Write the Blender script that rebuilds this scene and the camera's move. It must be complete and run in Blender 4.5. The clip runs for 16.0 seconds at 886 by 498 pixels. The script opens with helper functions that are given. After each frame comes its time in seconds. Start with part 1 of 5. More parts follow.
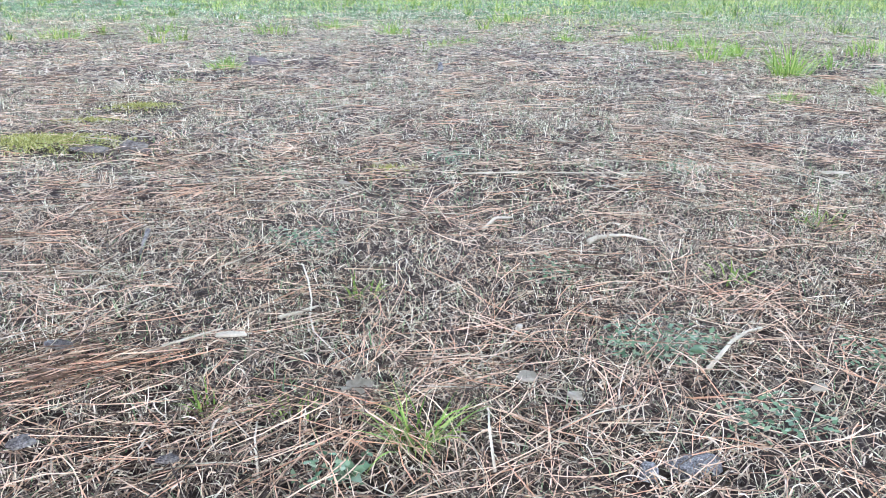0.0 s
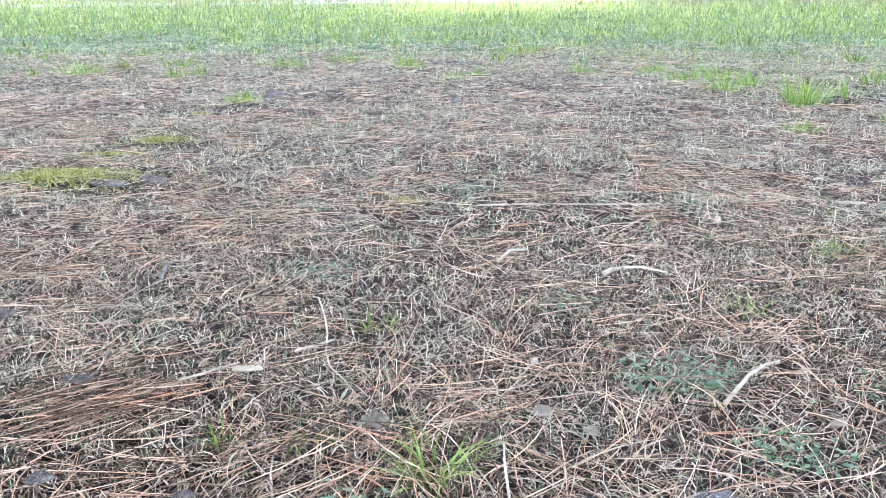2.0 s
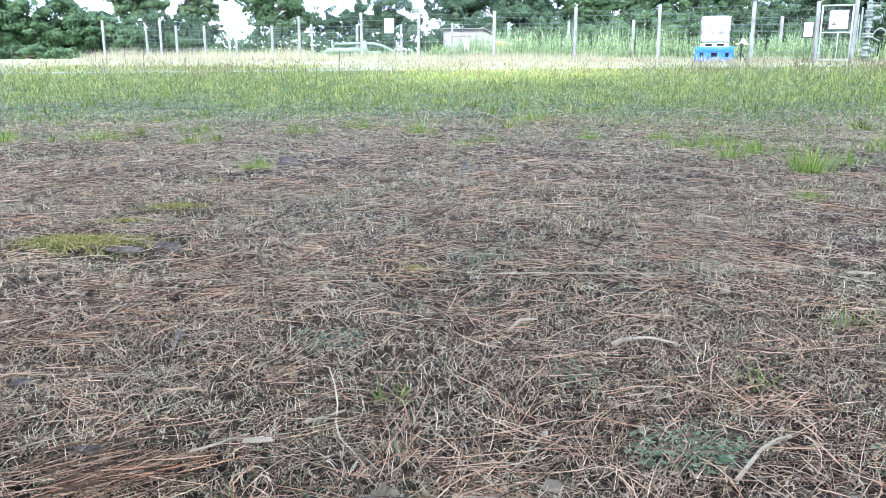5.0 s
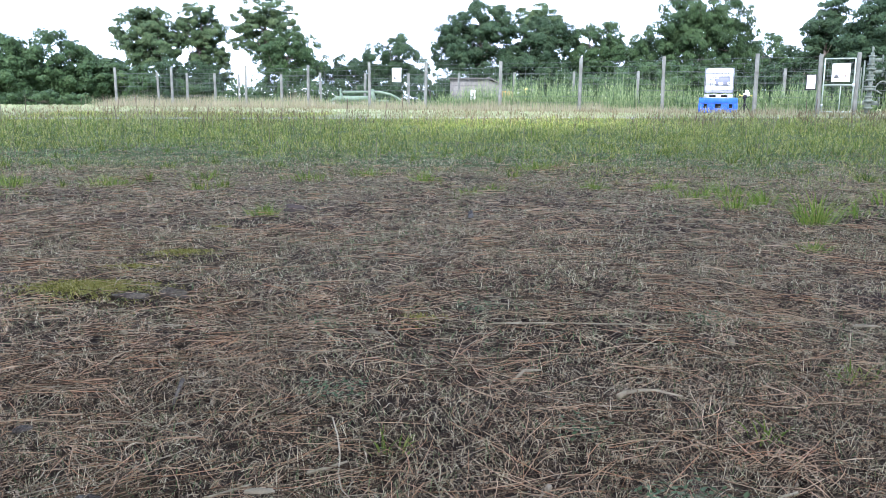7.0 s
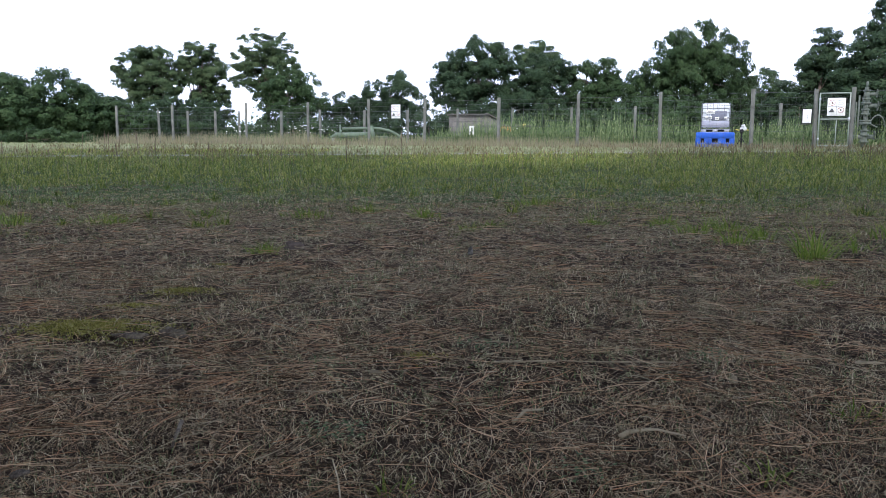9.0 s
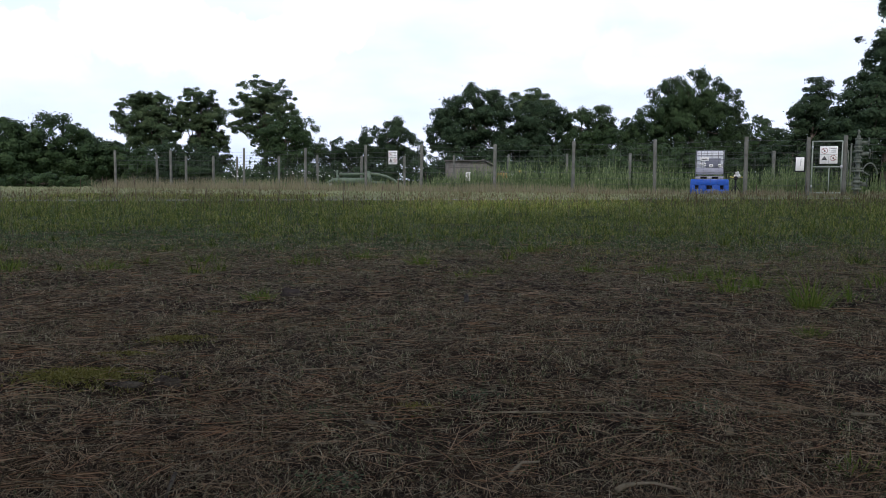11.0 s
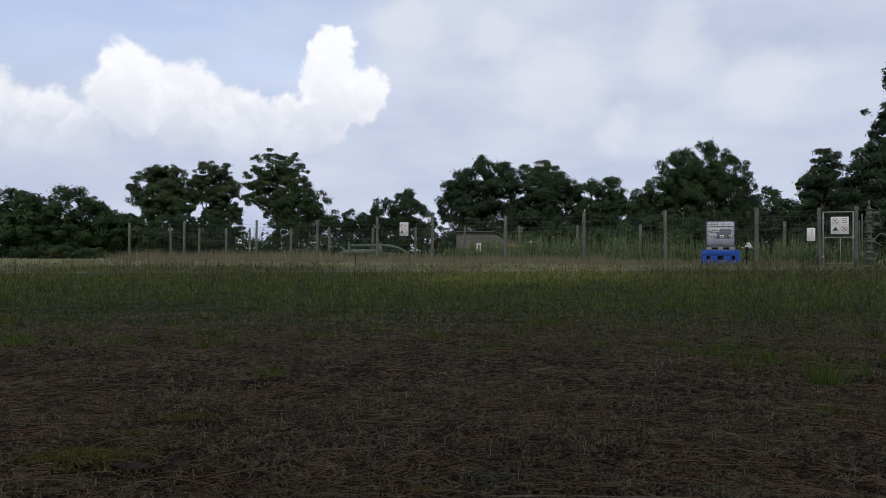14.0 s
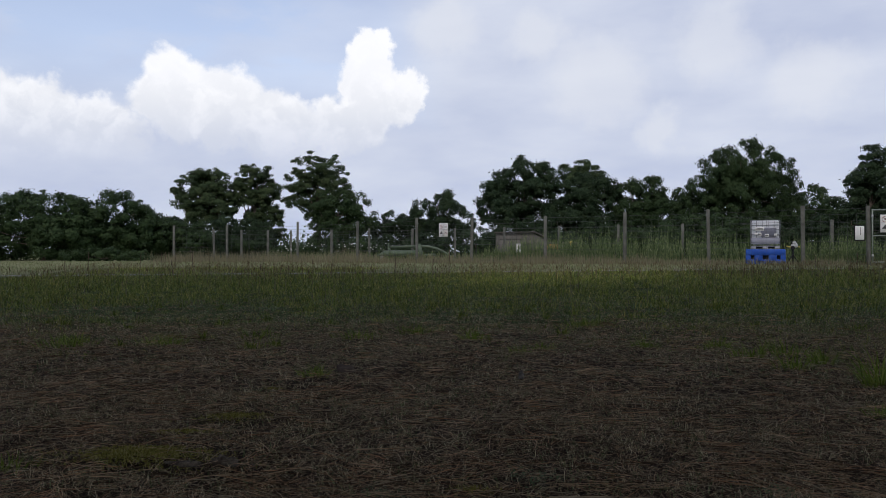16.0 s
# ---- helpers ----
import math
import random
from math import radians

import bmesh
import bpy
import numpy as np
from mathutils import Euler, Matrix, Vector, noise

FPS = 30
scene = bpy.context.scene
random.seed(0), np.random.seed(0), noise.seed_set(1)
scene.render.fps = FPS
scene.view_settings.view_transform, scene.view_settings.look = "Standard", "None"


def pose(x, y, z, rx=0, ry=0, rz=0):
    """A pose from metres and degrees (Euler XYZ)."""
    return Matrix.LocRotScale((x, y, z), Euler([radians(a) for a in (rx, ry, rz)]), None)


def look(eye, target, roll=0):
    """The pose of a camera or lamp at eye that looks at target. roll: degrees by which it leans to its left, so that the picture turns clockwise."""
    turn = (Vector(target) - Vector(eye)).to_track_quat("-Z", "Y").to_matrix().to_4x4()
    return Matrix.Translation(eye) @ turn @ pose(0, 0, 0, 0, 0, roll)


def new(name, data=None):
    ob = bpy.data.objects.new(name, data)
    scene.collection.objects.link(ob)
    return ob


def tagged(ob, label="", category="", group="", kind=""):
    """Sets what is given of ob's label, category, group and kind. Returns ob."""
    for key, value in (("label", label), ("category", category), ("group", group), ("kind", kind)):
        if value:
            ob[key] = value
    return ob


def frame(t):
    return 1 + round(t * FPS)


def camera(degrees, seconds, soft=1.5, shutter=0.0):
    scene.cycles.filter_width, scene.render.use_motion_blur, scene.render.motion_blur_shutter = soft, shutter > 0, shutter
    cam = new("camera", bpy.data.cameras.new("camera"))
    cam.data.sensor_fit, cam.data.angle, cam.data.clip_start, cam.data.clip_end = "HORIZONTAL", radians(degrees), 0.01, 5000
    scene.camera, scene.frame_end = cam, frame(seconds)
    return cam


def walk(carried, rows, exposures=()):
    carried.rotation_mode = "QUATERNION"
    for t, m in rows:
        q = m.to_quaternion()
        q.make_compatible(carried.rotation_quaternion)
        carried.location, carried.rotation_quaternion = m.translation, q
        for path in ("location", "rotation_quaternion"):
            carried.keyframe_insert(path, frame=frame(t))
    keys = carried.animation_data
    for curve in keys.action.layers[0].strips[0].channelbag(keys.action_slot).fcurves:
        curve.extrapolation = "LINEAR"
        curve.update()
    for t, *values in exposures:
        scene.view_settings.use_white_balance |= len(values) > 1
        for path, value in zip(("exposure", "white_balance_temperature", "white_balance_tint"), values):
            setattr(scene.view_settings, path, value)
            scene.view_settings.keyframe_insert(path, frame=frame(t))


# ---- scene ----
cam = camera(57.4, 16.0, 0.6)
PATH = [
    (0, (0.02, -0.042, 0.466), (0.111, 1.833, -0.226), 0.4),
    (0.5, (0.02, -0.044, 0.468), (0.102, 1.836, -0.21), 0.2),
    (1, (0.019, -0.044, 0.471), (0.088, 1.841, -0.192), 0.0),
    (1.5, (0.02, -0.045, 0.472), (0.084, 1.847, -0.172), 0.0),
    (2, (0.021, -0.045, 0.474), (0.074, 1.855, -0.151), -0.2),
    (2.5, (0.021, -0.046, 0.475), (0.066, 1.86, -0.128), -0.2),
    (3, (0.022, -0.046, 0.479), (0.059, 1.867, -0.102), -0.4),
    (3.5, (0.023, -0.047, 0.481), (0.059, 1.874, -0.075), -0.5),
    (4, (0.022, -0.051, 0.484), (0.053, 1.878, -0.042), -0.4),
    (6.5, (0.019, -0.058, 0.496), (0.05, 1.902, 0.1), 0.2),
    (7, (0.02, -0.06, 0.497), (0.038, 1.907, 0.133), 0.3),
    (7.5, (0.02, -0.059, 0.499), (0.034, 1.91, 0.148), 0.2),
    (8, (0.02, -0.062, 0.5), (0.043, 1.911, 0.177), 0.2),
    (8.5, (0.019, -0.059, 0.503), (0.037, 1.917, 0.195), -0.0),
    (9, (0.019, -0.06, 0.505), (0.038, 1.92, 0.226), -0.0),
    (11.5, (0.019, -0.072, 0.521), (0.05, 1.923, 0.385), 0.3),
    (12, (0.017, -0.074, 0.525), (0.044, 1.924, 0.425), 0.5),
    (12.5, (0.018, -0.07, 0.528), (0.039, 1.929, 0.459), 0.4),
    (13, (0.018, -0.069, 0.531), (0.029, 1.931, 0.494), 0.3),
    (13.5, (0.019, -0.067, 0.535), (0.02, 1.933, 0.522), 0.1),
    (14, (0.017, -0.071, 0.536), (0.018, 1.929, 0.542), 0.1),
    (14.5, (0.016, -0.072, 0.537), (0.002, 1.927, 0.548), 0.0),
    (15, (0.012, -0.072, 0.536), (-0.021, 1.928, 0.545), 0.0),
    (15.5, (0.007, -0.073, 0.536), (-0.056, 1.926, 0.542), -0.1),
    (16, (0.005, -0.073, 0.535), (-0.091, 1.925, 0.543), -0.2),
]
EXPO = [(0.0, 3.90, 5330, 10), (2.0, 3.90, 5330, 10), (4.2, 3.60, 5390, 10), (6.4, 2.91, 5620, 10), (7.0, 2.58, 5700, 10), (8.0, 2.03, 5850, 10), (9.0, 1.37, 6000, 10), (11.5, 0.12, 6350, 10), (12.5, -0.18, 6480, 10), (14.0, -0.42, 6500, 10), (16.0, -0.41, 6500, 10)]
walk(cam, [(t, look(eye, target, roll)) for t, eye, target, roll in PATH], EXPO)

# ---- world and light ----
SUN_AZ, SUN_EL = radians(190), radians(42)


class Nodes:
    """Short hand for building node trees."""

    def __init__(self, tree):
        self.tree = tree
        tree.nodes.clear()

    def add(self, kind, inputs=None):
        n = self.tree.nodes.new(kind)
        for k, v in (inputs or {}).items():
            self.put(n.inputs[k], v)
        return n

    def put(self, socket, v):
        if isinstance(v, bpy.types.NodeSocket):
            self.tree.links.new(v, socket)
        else:
            socket.default_value = v

    def math(self, op, a, b=0.0, clamp=False):
        n = self.add("ShaderNodeMath", {0: a, 1: b})
        n.operation, n.use_clamp = op, clamp
        return n.outputs[0]

    def vec(self, op, a, b):
        n = self.add("ShaderNodeVectorMath", {0: a})
        n.operation = op
        self.put(n.inputs["Scale" if op == "SCALE" else 1], b)
        return n.outputs["Value" if op == "DISTANCE" else 0]

    def mix(self, fac, a, b, blend="MIX"):
        n = self.add("ShaderNodeMix")
        n.data_type, n.blend_type = "RGBA", blend
        self.put(n.inputs[0], fac)
        self.put(n.inputs[6], a)
        self.put(n.inputs[7], b)
        return n.outputs[2]

    def noise(self, vec, scale, detail=4.0, rough=0.55, dist=0.0):
        n = self.add("ShaderNodeTexNoise", {"Scale": scale, "Detail": detail, "Roughness": rough, "Distortion": dist})
        if vec is not None:
            self.put(n.inputs["Vector"], vec)
        return n

    def ramp(self, fac, stops, interp="LINEAR"):
        n = self.add("ShaderNodeValToRGB", {0: fac})
        r = n.color_ramp
        r.interpolation = interp
        while len(r.elements) < len(stops):
            r.elements.new(0.5)
        for e, (p, c) in zip(r.elements, stops):
            e.position, e.color = p, (*c, 1.0) if len(c) == 3 else c
        return n.outputs[0]

    def remap(self, v, a, b, c=0.0, d=1.0, smooth=True):
        n = self.add("ShaderNodeMapRange", {0: v, 1: a, 2: b, 3: c, 4: d})
        n.interpolation_type = "SMOOTHSTEP" if smooth else "LINEAR"
        return n.outputs[0]


def heading(az, el):
    """A direction from degrees to the right of +y and degrees above the horizon."""
    a, e = radians(az), radians(el)
    return (math.sin(a) * math.cos(e), math.cos(a) * math.cos(e), math.sin(e))


world = bpy.data.worlds.new("sky")
scene.world = world
world.use_nodes = True
W = Nodes(world.node_tree)
wdir = W.add("ShaderNodeTexCoord").outputs["Generated"]
wz = W.add("ShaderNodeSeparateXYZ", {0: wdir}).outputs[2]
sky = W.add("ShaderNodeTexSky")
sky.sky_type, sky.sun_disc, sky.sun_elevation, sky.sun_rotation, sky.dust_density = "NISHITA", False, SUN_EL, SUN_AZ, 1.5
blue = W.mix(1.0, sky.outputs[0], (0.29, 0.245, 0.235, 1), "MULTIPLY")
# broken high veil over the blue
flat = W.add("ShaderNodeMapping", {"Vector": wdir, "Scale": (1.0, 1.0, 3.2)}).outputs[0]
veil_n = W.noise(flat, 3.4, 6, 0.55, 0.4).outputs[0]
veil = W.remap(veil_n, 0.36, 0.62)
veil_tone = W.ramp(W.noise(flat, 5.0, 5, 0.5).outputs[0], [(0.3, (0.68, 0.76, 0.99)), (0.7, (0.90, 0.965, 1.13))])
VEIL_LEFT = W.add("ShaderNodeSeparateXYZ", {0: wdir}).outputs[0]
thick = W.remap(VEIL_LEFT, -0.20, -0.03, 0.22, 1.0)
low = W.remap(wz, 0.30, 0.13, 0.0, 1.0)
cover = W.math("MAXIMUM", W.math("MULTIPLY", veil, 0.62), W.math("MAXIMUM", low, thick), True)
back = W.mix(cover, blue, veil_tone)
# the bank of cumulus: billows round a few headings, roughened by noise
puff = W.noise(wdir, 15.0, 7, 0.58)
shove = W.vec("SUBTRACT", puff.outputs["Color"], (0.5, 0.5, 0.5))
shove = W.vec("SCALE", shove, 0.075)
curd = W.vec("SUBTRACT", W.noise(wdir, 48.0, 4, 0.55).outputs["Color"], (0.5, 0.5, 0.5))
bent = W.vec("ADD", W.vec("ADD", wdir, shove), W.vec("SCALE", curd, 0.022))
BILLOWS = [(-20.8, 10.5, 3.0), (-17.8, 9.8, 3.0), (-14.6, 8.6, 2.9), (-12.9, 8.0, 2.6), (-25.5, 7.5, 3.0), (-29.8, 8.2, 3.2), (-33.5, 8.8, 3.4),
           (-7.6, 14.0, 1.7), (-7.9, 12.0, 2.0), (-6.0, 10.4, 2.0), (-8.4, 9.6, 2.4), (-10.2, 8.8, 2.3), (-5.2, 10.8, 1.6), (-38.0, 9.0, 4.0)]
FAINT = [(12.3, 8.6, 1.9), (3.8, 15.0, 2.2), (8.0, 12.0, 3.5), (16.0, 14.0, 3.0), (-2.5, 15.5, 2.5), (22.0, 11.0, 3.0)]
f = None
for az, el, r in BILLOWS:
    d = W.vec("DISTANCE", bent, heading(az, el))
    v = W.math("SUBTRACT", 1.0, W.math("DIVIDE", d, radians(r) * 1.05))
    f = v if f is None else W.math("MAXIMUM", f, v)
edge = W.remap(f, -0.04, 0.24)
soft_f = None
for az, el, r in FAINT:
    d = W.vec("DISTANCE", bent, heading(az, el))
    v = W.math("SUBTRACT", 1.0, W.math("DIVIDE", d, radians(r) * 1.1))
    soft_f = v if soft_f is None else W.math("MAXIMUM", soft_f, v)
back = W.mix(W.math("MULTIPLY", W.remap(soft_f, -0.1, 0.6), 0.55), back, (1.01, 1.05, 1.15, 1))
body = W.remap(wz, 0.25, 0.12, 0.15, 1.0)
lump = W.noise(bent, 26.0, 5, 0.5).outputs[0]
shade = W.math("MULTIPLY", W.remap(lump, 0.30, 0.62, 0.25, 1.0), body)
cloud = W.mix(shade, (1.34, 1.35, 1.40, 1), (0.97, 1.01, 1.11, 1))
base_fade = W.remap(wz, 0.085, 0.185)
cum = W.math("MULTIPLY", edge, base_fade)
front = W.mix(cum, back, cloud)
# overhead and behind, out of view, the sky is dimmed to darken the ground
dark = W.remap(wz, 0.36, 0.68, 1.0, 0.6)
behind = W.remap(W.add("ShaderNodeSeparateXYZ", {0: wdir}).outputs[1], 0.45, -0.4, 1.0, 0.85)
dim = W.math("MULTIPLY", dark, behind)
total = W.mix(1.0, front, W.add("ShaderNodeCombineColor", {0: dim, 1: dim, 2: dim}).outputs[0], "MULTIPLY")
bg = W.add("ShaderNodeBackground", {"Color": total, "Strength": 1.0})
W.add("ShaderNodeOutputWorld", {"Surface": bg.outputs[0]})

sun = new("sun", bpy.data.lights.new("sun", "SUN"))
sun.data.energy, sun.data.angle, sun.data.color = 1.15, radians(9), (1.0, 0.96, 0.90)
sun.matrix_world = look((0, 0, 60), Vector((0, 0, 60)) - Vector((math.sin(SUN_AZ) * math.cos(SUN_EL), math.cos(SUN_AZ) * math.cos(SUN_EL), math.sin(SUN_EL))))

# ---- materials ----


def surface(name, stops, scale=6.0, rough=0.85, bump=0.0, bump_scale=40.0, island=0.0, metal=0.0, fine=0.25, translucent=0.0, coat=0.0, shine=0.3):
    """A matt procedural surface: a ramp of colours over large and fine noise, with relief; island shares the ramp with a value per loose piece."""
    m = bpy.data.materials.new(name)
    m.use_nodes = True
    N = Nodes(m.node_tree)
    co = N.add("ShaderNodeTexCoord").outputs["Object"]
    big = N.noise(co, scale, 5, 0.6).outputs[0]
    small = N.noise(co, scale * 9, 3, 0.6).outputs[0]
    v = N.math("ADD", N.math("MULTIPLY", N.remap(big, 0.25, 0.75, smooth=False), 1 - fine), N.math("MULTIPLY", N.remap(small, 0.25, 0.75, smooth=False), fine))
    if island:
        ri = N.add("ShaderNodeNewGeometry").outputs["Random Per Island"]
        v = N.math("ADD", N.math("MULTIPLY", v, 1 - island), N.math("MULTIPLY", ri, island))
    col = N.ramp(v, stops)
    b = N.add("ShaderNodeBsdfPrincipled", {"Base Color": col, "Roughness": rough, "Metallic": metal, "Coat Weight": coat})
    b.inputs["Specular IOR Level"].default_value = shine
    if bump:
        h = N.noise(co, bump_scale, 4, 0.6).outputs[0]
        N.put(b.inputs["Normal"], N.add("ShaderNodeBump", {"Height": h, "Strength": bump, "Distance": 0.01}).outputs[0])
    out = b.outputs[0]
    if translucent:
        tr = N.add("ShaderNodeBsdfTranslucent", {"Color": col})
        out = N.add("ShaderNodeMixShader", {0: translucent, 1: out, 2: tr.outputs[0]}).outputs[0]
    N.add("ShaderNodeOutputMaterial", {"Surface": out})
    return m


M_NEEDLE = surface("pine_needle", [(0.12, (0.0447, 0.0315, 0.019)), (0.38, (0.151, 0.0979, 0.0581)), (0.52, (0.381, 0.246, 0.147)), (0.66, (0.632, 0.468, 0.294)), (0.78, (0.486, 0.252, 0.131)), (0.9, (0.737, 0.56, 0.362))], 9.0, 0.6, island=0.8, shine=0.06)
M_DRY = surface("dry_short_grass", [(0.18, (0.0642, 0.0543, 0.0353)), (0.42, (0.181, 0.153, 0.098)), (0.50, (0.642, 0.566, 0.378)), (0.63, (0.873, 0.783, 0.539)), (0.69, (0.281, 0.297, 0.156)), (0.85, (0.154, 0.197, 0.0911))], 14.0, 0.7, island=0.7, translucent=0.05, shine=0.06)
M_BITS = surface("broken_litter", [(0.15, (0.0721, 0.0541, 0.0349)), (0.38, (0.198, 0.154, 0.101)), (0.52, (0.331, 0.252, 0.163)), (0.66, (0.481, 0.397, 0.268)), (0.76, (0.384, 0.228, 0.123)), (0.9, (0.565, 0.482, 0.328))], 8.0, 0.75, island=0.75, shine=0.06)
M_GREYGREEN = surface("greyish_turf", [(0.12, (0.0476, 0.0818, 0.0315)), (0.45, (0.132, 0.199, 0.0813)), (0.7, (0.254, 0.337, 0.153)), (0.9, (0.423, 0.481, 0.25))], 5.0, 0.55, island=0.6, translucent=0.15, shine=0.12)
M_GREEN = surface("field_grass", [(0.12, (0.0362, 0.0611, 0.00983)), (0.40, (0.12, 0.175, 0.0281)), (0.62, (0.26, 0.31, 0.0597)), (0.88, (0.555, 0.478, 0.161))], 2.2, 0.5, island=0.65, translucent=0.2, shine=0.12)
M_MEADOW = surface("yellowing_meadow_grass", [(0.1, (0.0904, 0.124, 0.0495)), (0.5, (0.186, 0.221, 0.0986)), (0.9, (0.338, 0.35, 0.192))], 0.9, 0.6, island=0.5, translucent=0.15, shine=0.12)
M_TUFT = surface("bright_grass", [(0.05, (0.1, 0.157, 0.0228)), (0.5, (0.192, 0.273, 0.0456)), (0.9, (0.334, 0.371, 0.0978))], 6.0, 0.5, island=0.8, translucent=0.25, shine=0.12)
M_STRAW = surface("straw_grass", [(0.1, (0.134, 0.122, 0.081)), (0.45, (0.263, 0.234, 0.162)), (0.7, (0.203, 0.207, 0.11)), (0.95, (0.443, 0.387, 0.284))], 0.8, 0.7, island=0.6, translucent=0.15, shine=0.06)
M_WEED = surface("green_weeds", [(0.1, (0.0385, 0.0699, 0.0298)), (0.5, (0.13, 0.184, 0.0771)), (0.9, (0.298, 0.34, 0.167))], 1.2, 0.6, island=0.6, translucent=0.25, shine=0.12)
M_SEED = surface("brown_seed_head", [(0.1, (0.0884, 0.0612, 0.0357)), (0.5, (0.161, 0.12, 0.068)), (0.9, (0.26, 0.219, 0.123))], 1.0, 0.8, island=0.6, translucent=0.15, shine=0.06)
M_DOCK = surface("rusty_dock_stalk", [(0.1, (0.08, 0.058, 0.042)), (0.9, (0.17, 0.125, 0.09))], 5.0, 0.8)
M_PINE = surface("pine_foliage", [(0.15, (0.0215, 0.0381, 0.0189)), (0.5, (0.0546, 0.0861, 0.0377)), (0.85, (0.124, 0.157, 0.0676))], 0.9, 0.6, island=0.25, translucent=0.12, shine=0.12)
M_LEAF = surface("broad_foliage", [(0.1, (0.0179, 0.0352, 0.0151)), (0.5, (0.0399, 0.0704, 0.0276)), (0.9, (0.0826, 0.121, 0.0482))], 0.9, 0.5, island=0.3, translucent=0.15, shine=0.12)
M_DEEP = surface("dark_foliage", [(0.1, (0.0155, 0.0293, 0.0158)), (0.5, (0.0326, 0.057, 0.0277)), (0.9, (0.0668, 0.0989, 0.0451))], 0.9, 0.6, island=0.3, translucent=0.1, shine=0.12)
M_BARK = surface("bark", [(0.1, (0.06, 0.048, 0.04)), (0.6, (0.16, 0.13, 0.11)), (0.95, (0.26, 0.22, 0.19))], 4.0, 0.9, 0.6, 30, shine=0.06)
M_POST = surface("weathered_post_wood", [(0.1, (0.0856, 0.0874, 0.0764)), (0.5, (0.137, 0.139, 0.123)), (0.9, (0.195, 0.195, 0.176))], 3.0, 0.9, 0.4, 60)
M_WIRE = surface("dull_galvanised_wire", [(0.2, (0.05, 0.053, 0.053)), (0.8, (0.10, 0.105, 0.105))], 3.0, 0.7)
M_GRAVEL = surface("pale_gravel", [(0.15, (0.17, 0.165, 0.145)), (0.6, (0.29, 0.28, 0.25)), (0.9, (0.42, 0.41, 0.38))], 2.0, 0.95, 0.7, 90, fine=0.5)
M_MOSS = surface("yellow_moss", [(0.1, (0.0923, 0.0938, 0.0218)), (0.4, (0.236, 0.229, 0.0549)), (0.7, (0.37, 0.342, 0.105)), (0.95, (0.42, 0.384, 0.218))], 40.0, 0.9, 0.5, 200, island=0.7, translucent=0.1, shine=0.06)
M_STONE = surface("lichened_stone", [(0.25, (0.042, 0.0392, 0.035)), (0.48, (0.168, 0.158, 0.14)), (0.75, (0.35, 0.336, 0.301))], 60.0, 0.9, 0.6, 160, fine=0.5, shine=0.06)
M_FLAKE = surface("grey_bark_flake", [(0.25, (0.0446, 0.0363, 0.0304)), (0.5, (0.143, 0.122, 0.0976)), (0.8, (0.286, 0.246, 0.189))], 50.0, 0.85, 0.8, 180, fine=0.5, shine=0.06)
M_TWIG = surface("bleached_twig", [(0.1, (0.226, 0.184, 0.12)), (0.5, (0.377, 0.318, 0.213)), (0.9, (0.519, 0.448, 0.312))], 30.0, 0.8, 0.3, 200, shine=0.06)
M_DEADLEAF = surface("dead_leaf", [(0.1, (0.172, 0.142, 0.0935)), (0.6, (0.281, 0.241, 0.164)), (0.9, (0.359, 0.317, 0.224))], 30.0, 0.8, 0.4, 150, translucent=0.1, shine=0.06)
M_ROSETTE = surface("rosette_leaf", [(0.1, (0.063, 0.1, 0.045)), (0.5, (0.116, 0.17, 0.0788)), (0.9, (0.231, 0.27, 0.143))], 40.0, 0.6, island=0.7, translucent=0.15, shine=0.12)
M_BLUE = surface("blue_plastic", [(0.1, (0.018, 0.075, 0.38)), (0.6, (0.025, 0.10, 0.48)), (0.95, (0.05, 0.15, 0.52))], 2.0, 0.45, 0.1, 30)
M_WHITE = surface("milky_plastic", [(0.1, (0.66, 0.69, 0.75)), (0.6, (0.74, 0.76, 0.81)), (0.95, (0.80, 0.82, 0.85))], 2.0, 0.4, translucent=0.12)
M_GREYPLATE = surface("slate_label_plate", [(0.2, (0.16, 0.17, 0.22)), (0.8, (0.22, 0.23, 0.29))], 3.0, 0.5)
M_LILAC = surface("bottle_shade_grey", [(0.2, (0.28, 0.29, 0.36)), (0.8, (0.37, 0.38, 0.46))], 3.0, 0.5)
M_CURL = surface("bleached_grass_curl", [(0.18, (0.0902, 0.0699, 0.0442)), (0.42, (0.24, 0.194, 0.123)), (0.53, (0.469, 0.387, 0.26)), (0.70, (0.625, 0.53, 0.366)), (0.82, (0.373, 0.349, 0.2)), (0.92, (0.205, 0.212, 0.111))], 12.0, 0.7, island=0.8, translucent=0.05, shine=0.06)
M_STEEL = surface("galvanised_steel", [(0.2, (0.32, 0.33, 0.36)), (0.8, (0.48, 0.49, 0.52))], 6.0, 0.45, metal=0.6)
M_CAGE = surface("dull_cage_steel", [(0.2, (0.16, 0.17, 0.19)), (0.8, (0.27, 0.28, 0.31))], 6.0, 0.5, metal=0.3)
# for dark parts, and painted as the shade in fork pockets and pallet gaps
M_DARK = surface("dark_parts_and_recess_shade", [(0.2, (0.015, 0.015, 0.018)), (0.8, (0.035, 0.035, 0.04))], 6.0, 0.8)
M_SIGN = surface("white_sign_face", [(0.2, (0.80, 0.80, 0.79)), (0.8, (0.88, 0.88, 0.87))], 5.0, 0.5)
M_RED = surface("red_sign_ink", [(0.2, (0.26, 0.05, 0.045)), (0.8, (0.34, 0.075, 0.065))], 5.0, 0.6)
M_INK = surface("dark_sign_ink", [(0.2, (0.06, 0.06, 0.065)), (0.8, (0.12, 0.12, 0.12))], 5.0, 0.6)
